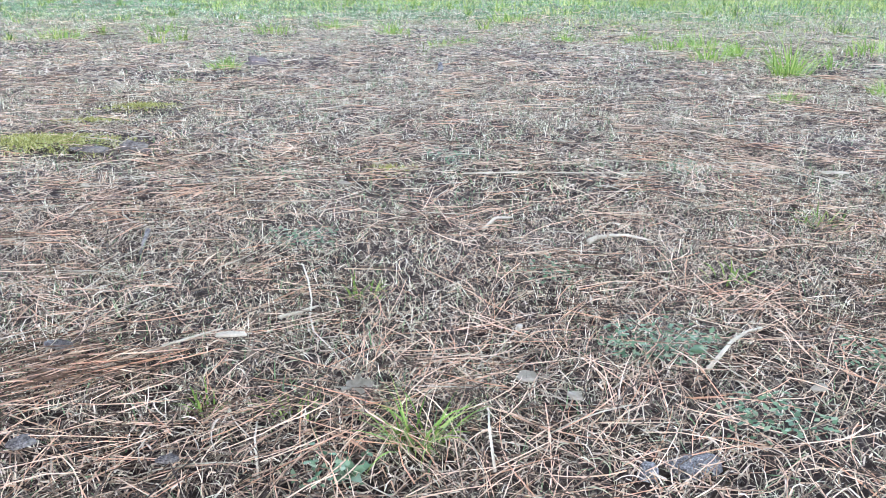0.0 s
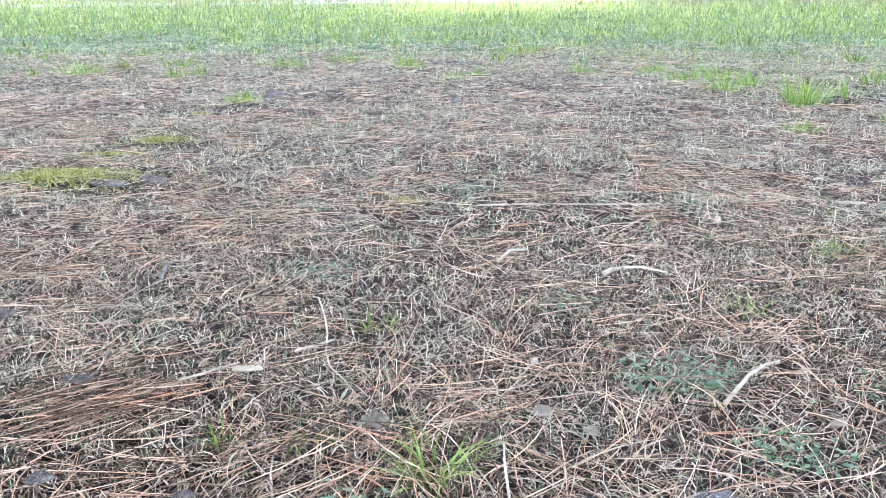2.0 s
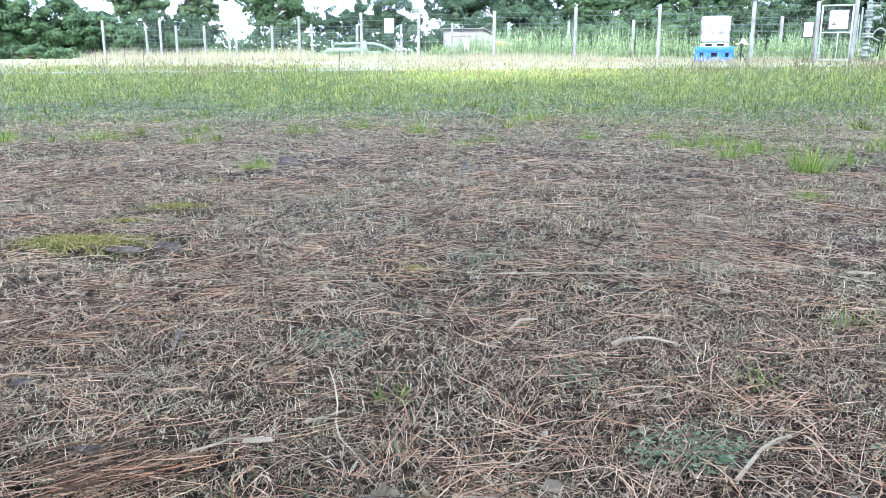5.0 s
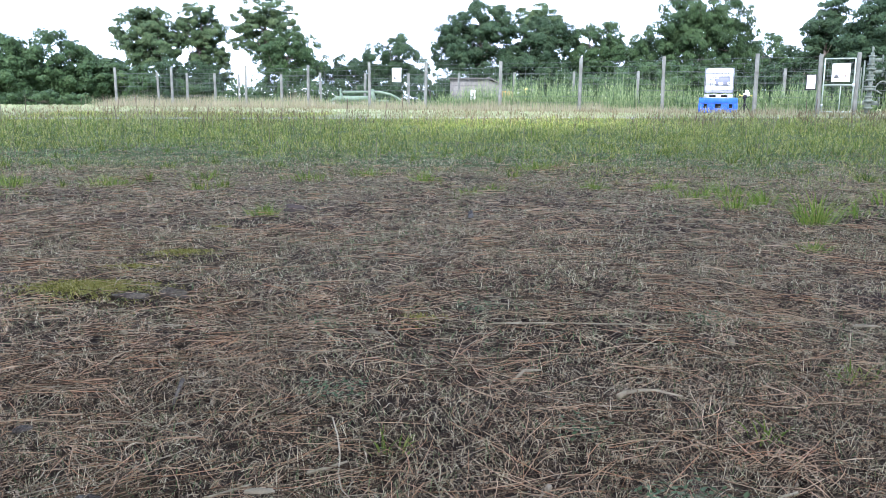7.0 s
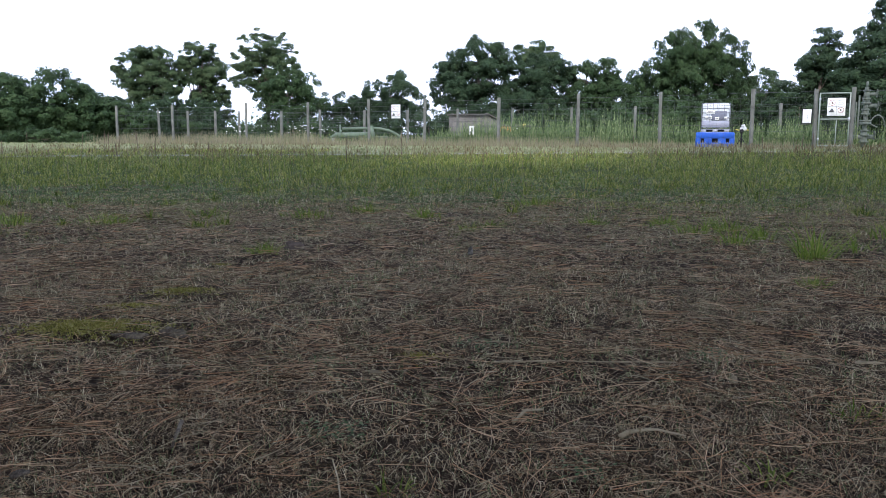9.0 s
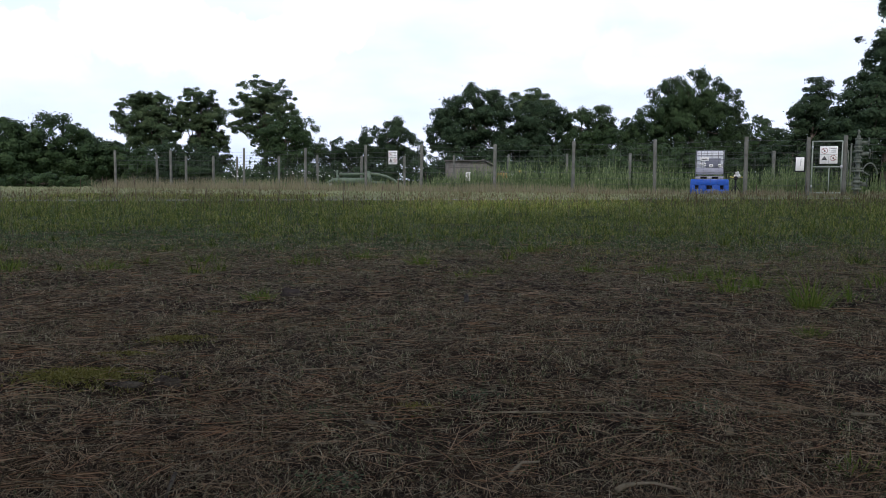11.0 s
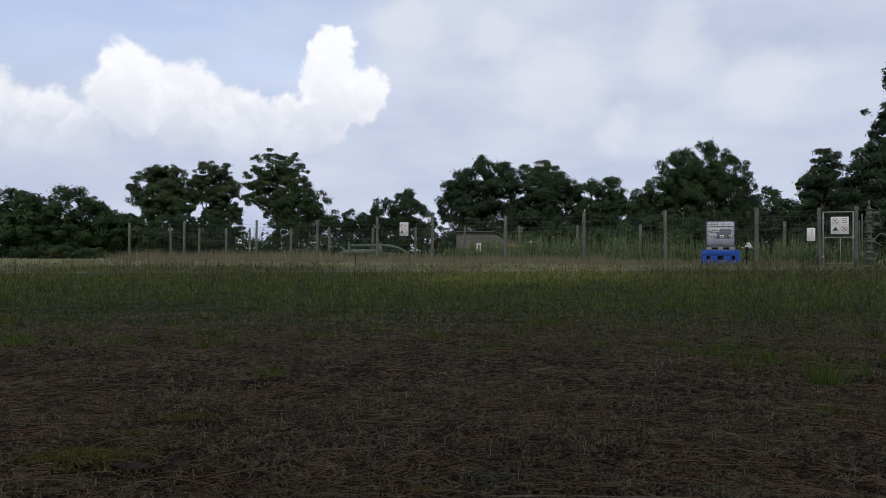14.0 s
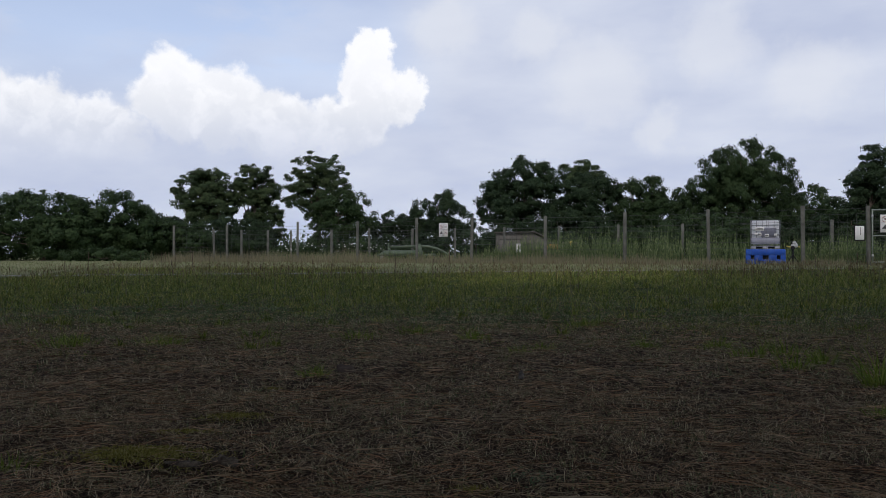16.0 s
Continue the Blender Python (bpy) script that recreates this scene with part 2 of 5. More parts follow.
M_GATE = surface("grey_green_gate_paint", [(0.1, (0.20, 0.235, 0.20)), (0.9, (0.34, 0.38, 0.33))], 5.0, 0.6)
M_WELL = surface("faded_green_valve_paint", [(0.1, (0.0612, 0.0748, 0.0598)), (0.5, (0.112, 0.129, 0.105)), (0.9, (0.184, 0.194, 0.167))], 5.0, 0.6, 0.2, 40)
M_PIPE = surface("pale_green_pipe_paint", [(0.1, (0.085, 0.119, 0.081)), (0.9, (0.145, 0.187, 0.131))], 3.0, 0.5)
M_SHED = surface("weathered_board", [(0.1, (0.085, 0.080, 0.073)), (0.5, (0.155, 0.146, 0.134)), (0.9, (0.22, 0.207, 0.192))], 1.5, 0.9, 0.3, 30)
M_ROOF = surface("dark_roof_sheet", [(0.1, (0.09, 0.085, 0.08)), (0.9, (0.19, 0.17, 0.155))], 3.0, 0.8)
M_YELLOW = surface("yellow_paint", [(0.1, (0.50, 0.40, 0.09)), (0.9, (0.62, 0.52, 0.16))], 5.0, 0.6)
M_ORANGE = surface("orange_barrier", [(0.1, (0.46, 0.22, 0.07)), (0.9, (0.58, 0.30, 0.10))], 5.0, 0.6)
M_FLOWER = surface("white_flower", [(0.1, (0.70, 0.70, 0.66)), (0.9, (0.82, 0.82, 0.78))], 5.0, 0.7, island=0.5)

# ---- geometry helpers ----
rng = np.random.default_rng(7)


def tri_mesh(name, V, F, material, smooth=False):
    """A mesh from arrays of points and triangles."""
    V, F = np.asarray(V, np.float32), np.asarray(F, np.int32)
    me = bpy.data.meshes.new(name)
    me.vertices.add(len(V))
    me.vertices.foreach_set("co", V.ravel())
    me.loops.add(3 * len(F))
    me.loops.foreach_set("vertex_index", F.ravel())
    me.polygons.add(len(F))
    me.polygons.foreach_set("loop_start", np.arange(0, 3 * len(F), 3, dtype=np.int32))
    if smooth:
        me.polygons.foreach_set("use_smooth", np.ones(len(F), bool))
    me.update(calc_edges=True)
    me.materials.append(material)
    return me


class Geo:
    """Collects points and triangles of one mesh."""

    def __init__(self):
        self.v, self.f, self.n = [], [], 0

    def add(self, V, F):
        self.v.append(np.asarray(V, float).reshape(-1, 3))
        self.f.append(np.asarray(F, int).reshape(-1, 3) + self.n)
        self.n += len(self.v[-1])
        return self

    def box(self, c, s, rz=0.0, ch=0.0):
        """A box with chamfered edges, turned about z by rz degrees."""
        ch = ch or min(s) * 0.06
        bm = bmesh.new()
        bmesh.ops.create_cube(bm, size=1.0)
        bmesh.ops.scale(bm, vec=Vector(s), verts=bm.verts)
        bmesh.ops.bevel(bm, geom=bm.edges[:], offset=ch, segments=1, affect="EDGES")
        bmesh.ops.rotate(bm, cent=(0, 0, 0), matrix=Matrix.Rotation(radians(rz), 3, "Z"), verts=bm.verts)
        bmesh.ops.translate(bm, vec=Vector(c), verts=bm.verts)
        return self.take(bm)

    def take(self, bm):
        bmesh.ops.triangulate(bm, faces=bm.faces[:])
        bm.verts.index_update()
        self.add([v.co[:] for v in bm.verts], [[v.index for v in f.verts] for f in bm.faces])
        bm.free()
        return self

    def tube(self, pts, rad, sides=8):
        """A capped tube along points, with one radius or one for each point."""
        P = np.asarray(pts, float)
        R = np.broadcast_to(np.asarray(rad, float), (len(P),))
        T = np.gradient(P, axis=0)
        T /= np.linalg.norm(T, axis=1)[:, None] + 1e-9
        ref = np.array([0.0, 0, 1]) if abs(T[:, 2]).mean() < 0.8 else np.array([1.0, 0, 0])
        U = np.cross(T, ref)
        U /= np.linalg.norm(U, axis=1)[:, None] + 1e-9
        B = np.cross(T, U)
        a = np.arange(sides) * 2 * np.pi / sides
        ring = P[:, None] + R[:, None, None] * (np.cos(a)[None, :, None] * U[:, None] + np.sin(a)[None, :, None] * B[:, None])
        V = np.vstack([ring.reshape(-1, 3), P[:1], P[-1:]])
        F, n = [], len(P)
        for i in range(n - 1):
            for j in range(sides):
                p, q = i * sides + j, i * sides + (j + 1) % sides
                F += [(p, q, q + sides), (p, q + sides, p + sides)]
        for j in range(sides):
            F += [(n * sides, (j + 1) % sides, j), (n * sides + 1, (n - 1) * sides + j, (n - 1) * sides + (j + 1) % sides)]
        return self.add(V, F)

    def mesh(self, name, material, smooth=False):
        return tri_mesh(name, np.vstack(self.v), np.vstack(self.f), material, smooth)


def part(name, geo, material, parent, label="", smooth=False):
    ob = new(name, geo.mesh(name, material, smooth))
    ob.parent = parent
    return tagged(ob, label)


def thing(name, m, label, category, group="", kind=""):
    ob = new(name)
    ob.matrix_world = m
    return tagged(ob, label, category, group, kind)


def solid(name, geo, material, m, label, category, group="", kind="", smooth=False):
    ob = new(name, geo.mesh(name, material, smooth))
    ob.matrix_world = m
    return tagged(ob, label, category, group, kind)


def rise(x, y):
    """The gentle unevenness of the ground."""
    x, y = np.asarray(x, float), np.asarray(y, float)
    far = np.clip(1.2 - np.hypot(x, y) / 60, 0, 1)
    return far * (0.006 * np.sin(3.1 * x + 1.3) * np.cos(2.7 * y) + 0.004 * np.sin(7.3 * x - 2.1 * y) + 0.003 * np.sin(11.0 * y + 4 * x)) - 0.004


def blades(x, y, length, width, turn, lean, curl, segs=3, z0=None, flat=0.0):
    """Grass blades: tapered ribbons folded along the middle are too fine to see, so each is a bent strip. Angles in radians; lean is from upright."""
    n = len(x)
    s = np.linspace(0, 1, segs + 1)
    ang = lean[:, None] + curl[:, None] * s[None]
    step = length[:, None] / segs
    h = np.concatenate([np.zeros((n, 1)), np.cumsum(np.sin(ang[:, :-1]) * step, 1)], 1)
    v = np.concatenate([np.zeros((n, 1)), np.cumsum(np.cos(ang[:, :-1]) * step, 1)], 1)
    dx, dy = np.cos(turn), np.sin(turn)
    z = rise(x, y) if z0 is None else z0
    cx, cy, cz = x[:, None] + h * dx[:, None], y[:, None] + h * dy[:, None], z[:, None] + np.maximum(v, 0.0015 - 0 * v)
    w = width[:, None] * (1 - s[None] ** 1.6) * 0.5
    twist = rng.uniform(-0.6, 0.6, n)[:, None]
    sx, sy, sz = -dy[:, None] * w, dx[:, None] * w, np.sin(twist) * w
    L = np.stack([cx - sx, cy - sy, cz - sz], -1)
    R = np.stack([cx + sx, cy + sy, cz + sz], -1)
    V = np.concatenate([L[:, :-1], R[:, :-1], np.stack([cx, cy, cz], -1)[:, -1:]], 1)
    F = []
    for i in range(segs - 1):
        F += [(i, segs + i, segs + i + 1), (i, segs + i + 1, i + 1)]
    F.append((segs - 1, 2 * segs - 1, 2 * segs))
    k = 2 * segs + 1
    return V.reshape(-1, 3), (np.array(F)[None] + (np.arange(n) * k)[:, None, None]).reshape(-1, 3)


def rods(x, y, z, length, radius, turn, tilt, bow, rings=3):
    """Fallen needles: three-sided bowed rods about their middle."""
    n = len(x)
    s = np.linspace(-0.5, 0.5, rings)
    dx, dy = np.cos(turn) * np.cos(tilt), np.sin(turn) * np.cos(tilt)
    along = length[:, None] * s[None]
    off = bow[:, None] * length[:, None] * (1 - 4 * s * s)[None]
    c = np.stack([x[:, None] + along * dx[:, None] - off * np.sin(turn)[:, None], y[:, None] + along * dy[:, None] + off * np.cos(turn)[:, None],
                  z[:, None] + along * np.sin(tilt)[:, None] + np.abs(off) * 0.25], -1)
    lowest = c[..., 2].min(1) - rise(x, y)
    c[..., 2] -= np.minimum(lowest - 0.002, 0)[:, None]
    a = np.array([0, 2.094, 4.189])
    sx, sy = -np.sin(turn), np.cos(turn)
    taper = np.interp(s, [-0.5, 0.0, 0.5], [0.9, 1.0, 0.45])
    ring = np.stack([np.cos(a)[None] * sx[:, None], np.cos(a)[None] * sy[:, None], np.sin(a)[None] + 0 * sx[:, None]], -1)
    V = c[:, :, None] + radius[:, None, None, None] * taper[None, :, None, None] * ring[:, None]
    F = []
    for i in range(rings - 1):
        for j in range(3):
            p, q = i * 3 + j, i * 3 + (j + 1) % 3
            F += [(p, q, q + 3), (p, q + 3, p + 3)]
    return V.reshape(-1, 3), (np.array(F)[None] + (np.arange(n) * 3 * rings)[:, None, None]).reshape(-1, 3)


def curls(x, y, length, width, turn, bend, lift, segs=4):
    """Dry strands lying curled on the ground: flat arcs that rise in the middle and dip at the ends."""
    n = len(x)
    s = np.linspace(0, 1, segs + 1)
    ang = turn[:, None] + bend[:, None] * (s[None] - 0.5)
    step = length[:, None] / segs
    cx = x[:, None] + np.concatenate([np.zeros((n, 1)), np.cumsum(np.cos(ang[:, :-1]) * step, 1)], 1)
    cy = y[:, None] + np.concatenate([np.zeros((n, 1)), np.cumsum(np.sin(ang[:, :-1]) * step, 1)], 1)
    tip = rng.uniform(-1, 1, n)[:, None]
    cz = rise(x, y)[:, None] + 0.002 + lift[:, None] * (0.45 + 0.9 * s * (1 - s) * 2 + 0.9 * tip * (s - 0.5) + 0.05 * np.abs(tip))
    w = width[:, None] * (1 - 0.75 * s[None] ** 2) * 0.5
    tw = rng.uniform(-0.9, 0.9, n)[:, None]
    sx, sy, sz = -np.sin(ang) * w * np.cos(tw), np.cos(ang) * w * np.cos(tw), w * np.sin(tw)
    V = np.concatenate([np.stack([cx - sx, cy - sy, cz - sz], -1), np.stack([cx + sx, cy + sy, cz + sz], -1)], 1)
    k = segs + 1
    F = []
    for i in range(segs):
        F += [(i, k + i, k + i + 1), (i, k + i + 1, i + 1)]
    return V.reshape(-1, 3), (np.array(F)[None] + (np.arange(n) * 2 * k)[:, None, None]).reshape(-1, 3)


def scatter(density, y0, y1, side=0.60, margin=0.35):
    """Random ground points in the fan that the walk looks over, from y0 to y1, so many a square metre."""
    area = side * (y1 * y1 - y0 * y0) + 2 * margin * (y1 - y0)
    n = int(density * area)
    lo, hi = y0 + margin / side, y1 + margin / side
    y = np.sqrt(rng.uniform(lo * lo, hi * hi, n))
    return rng.uniform(-1, 1, n) * side * y, y - margin / side


def wave(x, y, k=1.0, seed=0.0):
    """A smooth uneven field between about -1 and 1."""
    return (np.sin(k * (1.7 * x + 0.6 * y) + seed) + np.sin(k * (-0.9 * x + 1.9 * y) + 2.1 * seed) + np.sin(k * (2.6 * x - 1.4 * y) + 1.7 + seed) + np.sin(k * (0.5 * x + 3.1 * y) - seed)) / 3.0


# ---- ground ----
near = np.concatenate([np.arange(0, 7, 0.09), np.geomspace(7, 80, 40), np.geomspace(90, 3000, 18)])
gx = np.concatenate([-near[:0:-1], near])
gy = np.concatenate([-near[:0:-3], near])
GX, GY = np.meshgrid(gx, gy)
V = np.stack([GX, GY, rise(GX, GY)], -1).reshape(-1, 3)
nx, ny = len(gx), len(gy)
q = (np.arange(ny - 1)[:, None] * nx + np.arange(nx - 1)[None]).ravel()
F = np.concatenate([np.stack([q, q + 1, q + nx + 1], 1), np.stack([q, q + nx + 1, q + nx], 1)])


def ground_material():
    """Soil with needle litter near by, turf under the grass, drier turf beyond the track."""
    m = bpy.data.materials.new("ground_turf")
    m.use_nodes = True
    N = Nodes(m.node_tree)
    co = N.add("ShaderNodeTexCoord").outputs["Object"]
    sep = N.add("ShaderNodeSeparateXYZ", {0: co})
    big = N.noise(co, 1.1, 6, 0.65).outputs[0]
    fine = N.noise(co, 70.0, 6, 0.75).outputs[0]
    litter = N.ramp(N.math("ADD", N.math("MULTIPLY", big, 0.35), N.math("MULTIPLY", fine, 0.65)),
                    [(0.32, (0.012, 0.009, 0.007)), (0.5, (0.045, 0.032, 0.024)), (0.68, (0.12, 0.085, 0.062))])
    turf = N.ramp(N.math("ADD", N.math("MULTIPLY", big, 0.5), N.math("MULTIPLY", fine, 0.5)),
                  [(0.3, (0.035, 0.045, 0.018)), (0.55, (0.075, 0.095, 0.035)), (0.75, (0.14, 0.14, 0.065))])
    dry = N.ramp(N.math("ADD", N.math("MULTIPLY", big, 0.5), N.math("MULTIPLY", fine, 0.5)),
                 [(0.3, (0.14, 0.145, 0.075)), (0.55, (0.23, 0.235, 0.135)), (0.75, (0.34, 0.335, 0.22))])
    line = N.math("ADD", sep.outputs[1], N.math("MULTIPLY", N.math("SUBTRACT", big, 0.5), 2.2))
    c = N.mix(N.remap(line, 4.9, 6.3), litter, turf)
    far = N.math("SUBTRACT", sep.outputs[1], N.math("MULTIPLY", sep.outputs[0], 0.255))
    c = N.mix(N.remap(far, 20.5, 23.0), c, dry)
    c = N.mix(N.remap(sep.outputs[1], 70.0, 110.0), c, turf)
    b = N.add("ShaderNodeBsdfPrincipled", {"Base Color": c, "Roughness": 0.95})
    b.inputs["Specular IOR Level"].default_value = 0.04
    N.put(b.inputs["Normal"], N.add("ShaderNodeBump", {"Height": fine, "Strength": 0.8, "Distance": 0.012}).outputs[0])
    N.add("ShaderNodeOutputMaterial", {"Surface": b.outputs[0]})
    return m


M_GROUND = ground_material()
tagged(new("ground", tri_mesh("ground", V, F, M_GROUND, True)), "uneven sandy soil with pine litter and turf", "ground", kind="structure")

# the gravel track, a low crowned strip
xs = np.linspace(-60, 40, 140)
mid = 21.9 + 0.255 * xs
off = np.array([-0.42, -0.28, 0.0, 0.28, 0.42])
crown = np.array([-0.01, 0.012, 0.020, 0.012, -0.01])
TX = np.repeat(xs[:, None], 5, 1)
TY = mid[:, None] + off[None] * (1 + 0.22 * wave(xs, xs * 0, 0.9)[:, None])
V = np.stack([TX, TY, rise(TX, TY) + crown[None]], -1).reshape(-1, 3)
q = (np.arange(139)[:, None] * 5 + np.arange(4)[None]).ravel()
F = np.concatenate([np.stack([q, q + 6, q + 1], 1), np.stack([q, q + 5, q + 6], 1)])
tagged(new("track", tri_mesh("track", V, F, M_GRAVEL, True)), "narrow pale gravel track across the meadow", "track", kind="structure")

# ---- trees ----


def crown_mesh(name, puffs, per, size, material, kind, seed):
    """Foliage on the skins of many small clumps (x, y, z, r and the way out of the crown): small leaves that face outwards, so that each clump has a lit top and a dark underside."""
    g = np.random.default_rng(seed)
    P = np.asarray(puffs, float)
    n = int(per * len(P))
    pick = g.choice(len(P), n, p=P[:, 3] ** 2 / (P[:, 3] ** 2).sum())
    shape = {"pine": (1.2, 1.2, 0.72), "leaf": (1.15, 1.15, 0.9), "brush": (0.95, 0.95, 1.05)}[kind]
    stretch = g.uniform(0.7, 1.3, (len(P), 3)) * np.array(shape)
    d = g.normal(size=(n, 3)) + P[pick, 4:7] * 0.55 + np.array([0, 0, 0.25])
    d /= np.linalg.norm(d, axis=1)[:, None]
    r = P[pick, 3] * (1 - 0.55 * g.uniform(0, 1, n) ** 1.6) * (1 + 0.22 * np.abs(g.normal(size=n)) * (g.uniform(0, 1, n) < 0.3))
    c = P[pick, :3] + d * stretch[pick] * r[:, None]
    c[:, 2] = np.maximum(c[:, 2], 0.02)
    up = np.array([0, 0, {"pine": 0.35, "leaf": 0.15, "brush": 0.0}[kind]])
    nrm = d * 0.9 + P[pick, 4:7] * 0.35 + up + g.normal(size=(n, 3)) * 0.42
    nrm /= np.linalg.norm(nrm, axis=1)[:, None]
    way = g.normal(size=(n, 3)) + np.array([0, 0, {"pine": 0.6, "leaf": -0.2, "brush": 2.2}[kind]])
    b = np.cross(nrm, way)
    b /= np.linalg.norm(b, axis=1)[:, None] + 1e-9
    a = np.cross(b, nrm)
    ln = size * 0.62 * g.uniform(0.55, 1.4, n)[:, None]
    wd = ln * (0.36 if kind == "leaf" else 0.24)
    V = np.stack([c - a * ln * 0.5 - b * wd, c - a * ln * 0.3 + b * wd, c + a * ln * 0.6], 1)
    return tri_mesh(name, V.reshape(-1, 3), np.arange(3 * n).reshape(-1, 3), material)


def lobe_puffs(lobes, count, r0, r1, seed, kind):
    """Clumps over the skins of ellipsoids (x, y, z, rx, ry, rz), with gaps between the branches; each keeps the way out of its lobe."""
    g = np.random.default_rng(seed)
    out = []
    lobes = [(a, b, c * 1.03, rx * 1.06, ry * 1.06, rz * 1.06) for a, b, c, rx, ry, rz in lobes]
    weight = np.array([l[3] * l[5] for l in lobes])
    for i, l in enumerate(lobes):
        for _ in range(max(4, int(count * weight[i] / weight.sum()))):
            d = g.normal(size=3)
            d /= np.linalg.norm(d)
            s = g.uniform(0.72, 0.98) if g.uniform() < 0.78 else g.uniform(0.2, 0.7)
            r = g.uniform(r0, r1) * g.uniform(0.55, 1.0)
            x, y, z = l[0] + d[0] * l[3] * s, l[1] + d[1] * l[4] * s, l[2] + d[2] * l[5] * s
            gap = math.sin(2.3 * x + seed) + math.sin(2.0 * y + 2.0 * seed) + math.sin(2.9 * z + 0.7 * seed)
            if gap > (-1.75 if kind == "pine" else -2.1) or len(out) < 4:
                out.append((x, y, max(z, r0 * 0.6), r, *d))
    return out


def tree(name, x, y, lobes, trunk, count, r, per, size, material, kind, label, seed, lean=0.0, bare=0, category="tree"):
    """A tapered trunk that forks into limbs towards the clumps, and a crown. Lobes are relative to the foot; trunk: (height, radius)."""
    t = thing(name, pose(x, y, float(rise(x, y)) - 0.03), label, category, "trees and bushes round the clearing")
    g = np.random.default_rng(seed)
    if y > 40:
        count, r, per, size = int(count * 3.3), (r[0] * 0.72, r[1] * 0.86), per * 1.15, size * 0.95
    puffs = lobe_puffs(lobes, count, r[0], r[1], seed, kind)
    H, R = trunk
    s = np.linspace(0, 1, 9)
    tx = lean * s ** 1.3 + 0.10 * np.sin(s * 5 + seed) * s
    axis = np.stack([tx, 0.08 * np.sin(s * 4 + 2 * seed) * s, s * H], 1)
    G = Geo().tube(axis, R * (1 - 0.72 * s) * (1 + 0.5 * np.exp(-s * 14)), 9)
    part("trunk", G, M_BARK, t, smooth=True)
    L = Geo()
    for p in [puffs[i] for i in g.permutation(len(puffs))[: 14 + bare]]:
        k = int(g.integers(3, 8))
        a = axis[k]
        b = np.array(p[:3])
        m = (a + b) / 2 + np.array([0, 0, -0.12 * np.linalg.norm(b - a)]) + g.normal(size=3) * 0.15
        u = np.linspace(0, 1, 6)[:, None]
        pts = (1 - u) ** 2 * a + 2 * u * (1 - u) * m + u**2 * b
        L.tube(pts, R * 0.42 * (1 - k / 12) * (1 - 0.8 * u[:, 0]), 5)
    part("limb", L, M_BARK, t, smooth=True)
    ob = new("crown", crown_mesh("crown", puffs, per, size, material, kind, seed + 1))
    ob.parent = t
    return t


PINE_L = "maritime pine with puffy dark green needle crown"
BROAD_L = "broad-leaved tree with dense dark green leaves"
BUSH_L = "tall dense dark green hedge shrub"
# hedge shrubs towards the open meadow
tree("hedge_shrub", -34.5, 62, [(0, 0, 2.6, 4.2, 3, 2.7), (-4, 1, 2.8, 3.6, 3, 2.8), (2.0, -1, 1.6, 2.4, 2, 1.7), (3.0, 0, 2.5, 2.4, 2, 2.5)], (3.5, 0.16), 120, (0.5, 0.9), 130, 0.30, M_LEAF, "leaf", BUSH_L, 11, category="shrub")
tree("hedge_shrub", -29.4, 63.5, [(0, 0, 2.7, 3.0, 3, 2.6), (1.8, 0.5, 1.9, 2.4, 2, 1.9), (-2, 0, 2.0, 2.2, 2, 2.2)], (3.5, 0.15), 110, (0.45, 0.85), 130, 0.28, M_LEAF, "leaf", BUSH_L, 12, category="shrub")
tree("hedge_shrub", -42.5, 60, [(0, 0, 2.6, 4.0, 3, 2.8), (-4, 0, 2.8, 4.0, 3, 3.0)], (3.5, 0.16), 110, (0.5, 0.9), 120, 0.30, M_LEAF, "leaf", BUSH_L, 13, category="shrub")
tree("hedge_shrub", -26.3, 66, [(0, 0, 1.7, 2.6, 2, 1.7), (-1.6, 0, 3.2, 0.5, 0.5, 1.4), (2.0, 0, 1.4, 2.0, 2, 1.5)], (3.6, 0.10), 90, (0.35, 0.6), 110, 0.26, M_LEAF, "leaf", "ragged green hedge shrub with a thin leader", 14, category="shrub")
tree("low_bush", -27.0, 55, [(0, 0, 0.35, 2.4, 1.2, 0.55), (3.0, 0, 0.3, 1.6, 1, 0.4)], (0.5, 0.04), 40, (0.2, 0.4), 100, 0.18, M_LEAF, "leaf", "low spreading green bush at the meadow edge", 15, category="bush")
tree("sapling_bush", -20.6, 58, [(0, 0, 1.3, 0.9, 0.8, 0.8)], (1.4, 0.05), 20, (0.2, 0.4), 90, 0.2, M_LEAF, "leaf", "light green young bush behind the fence", 16, category="bush")
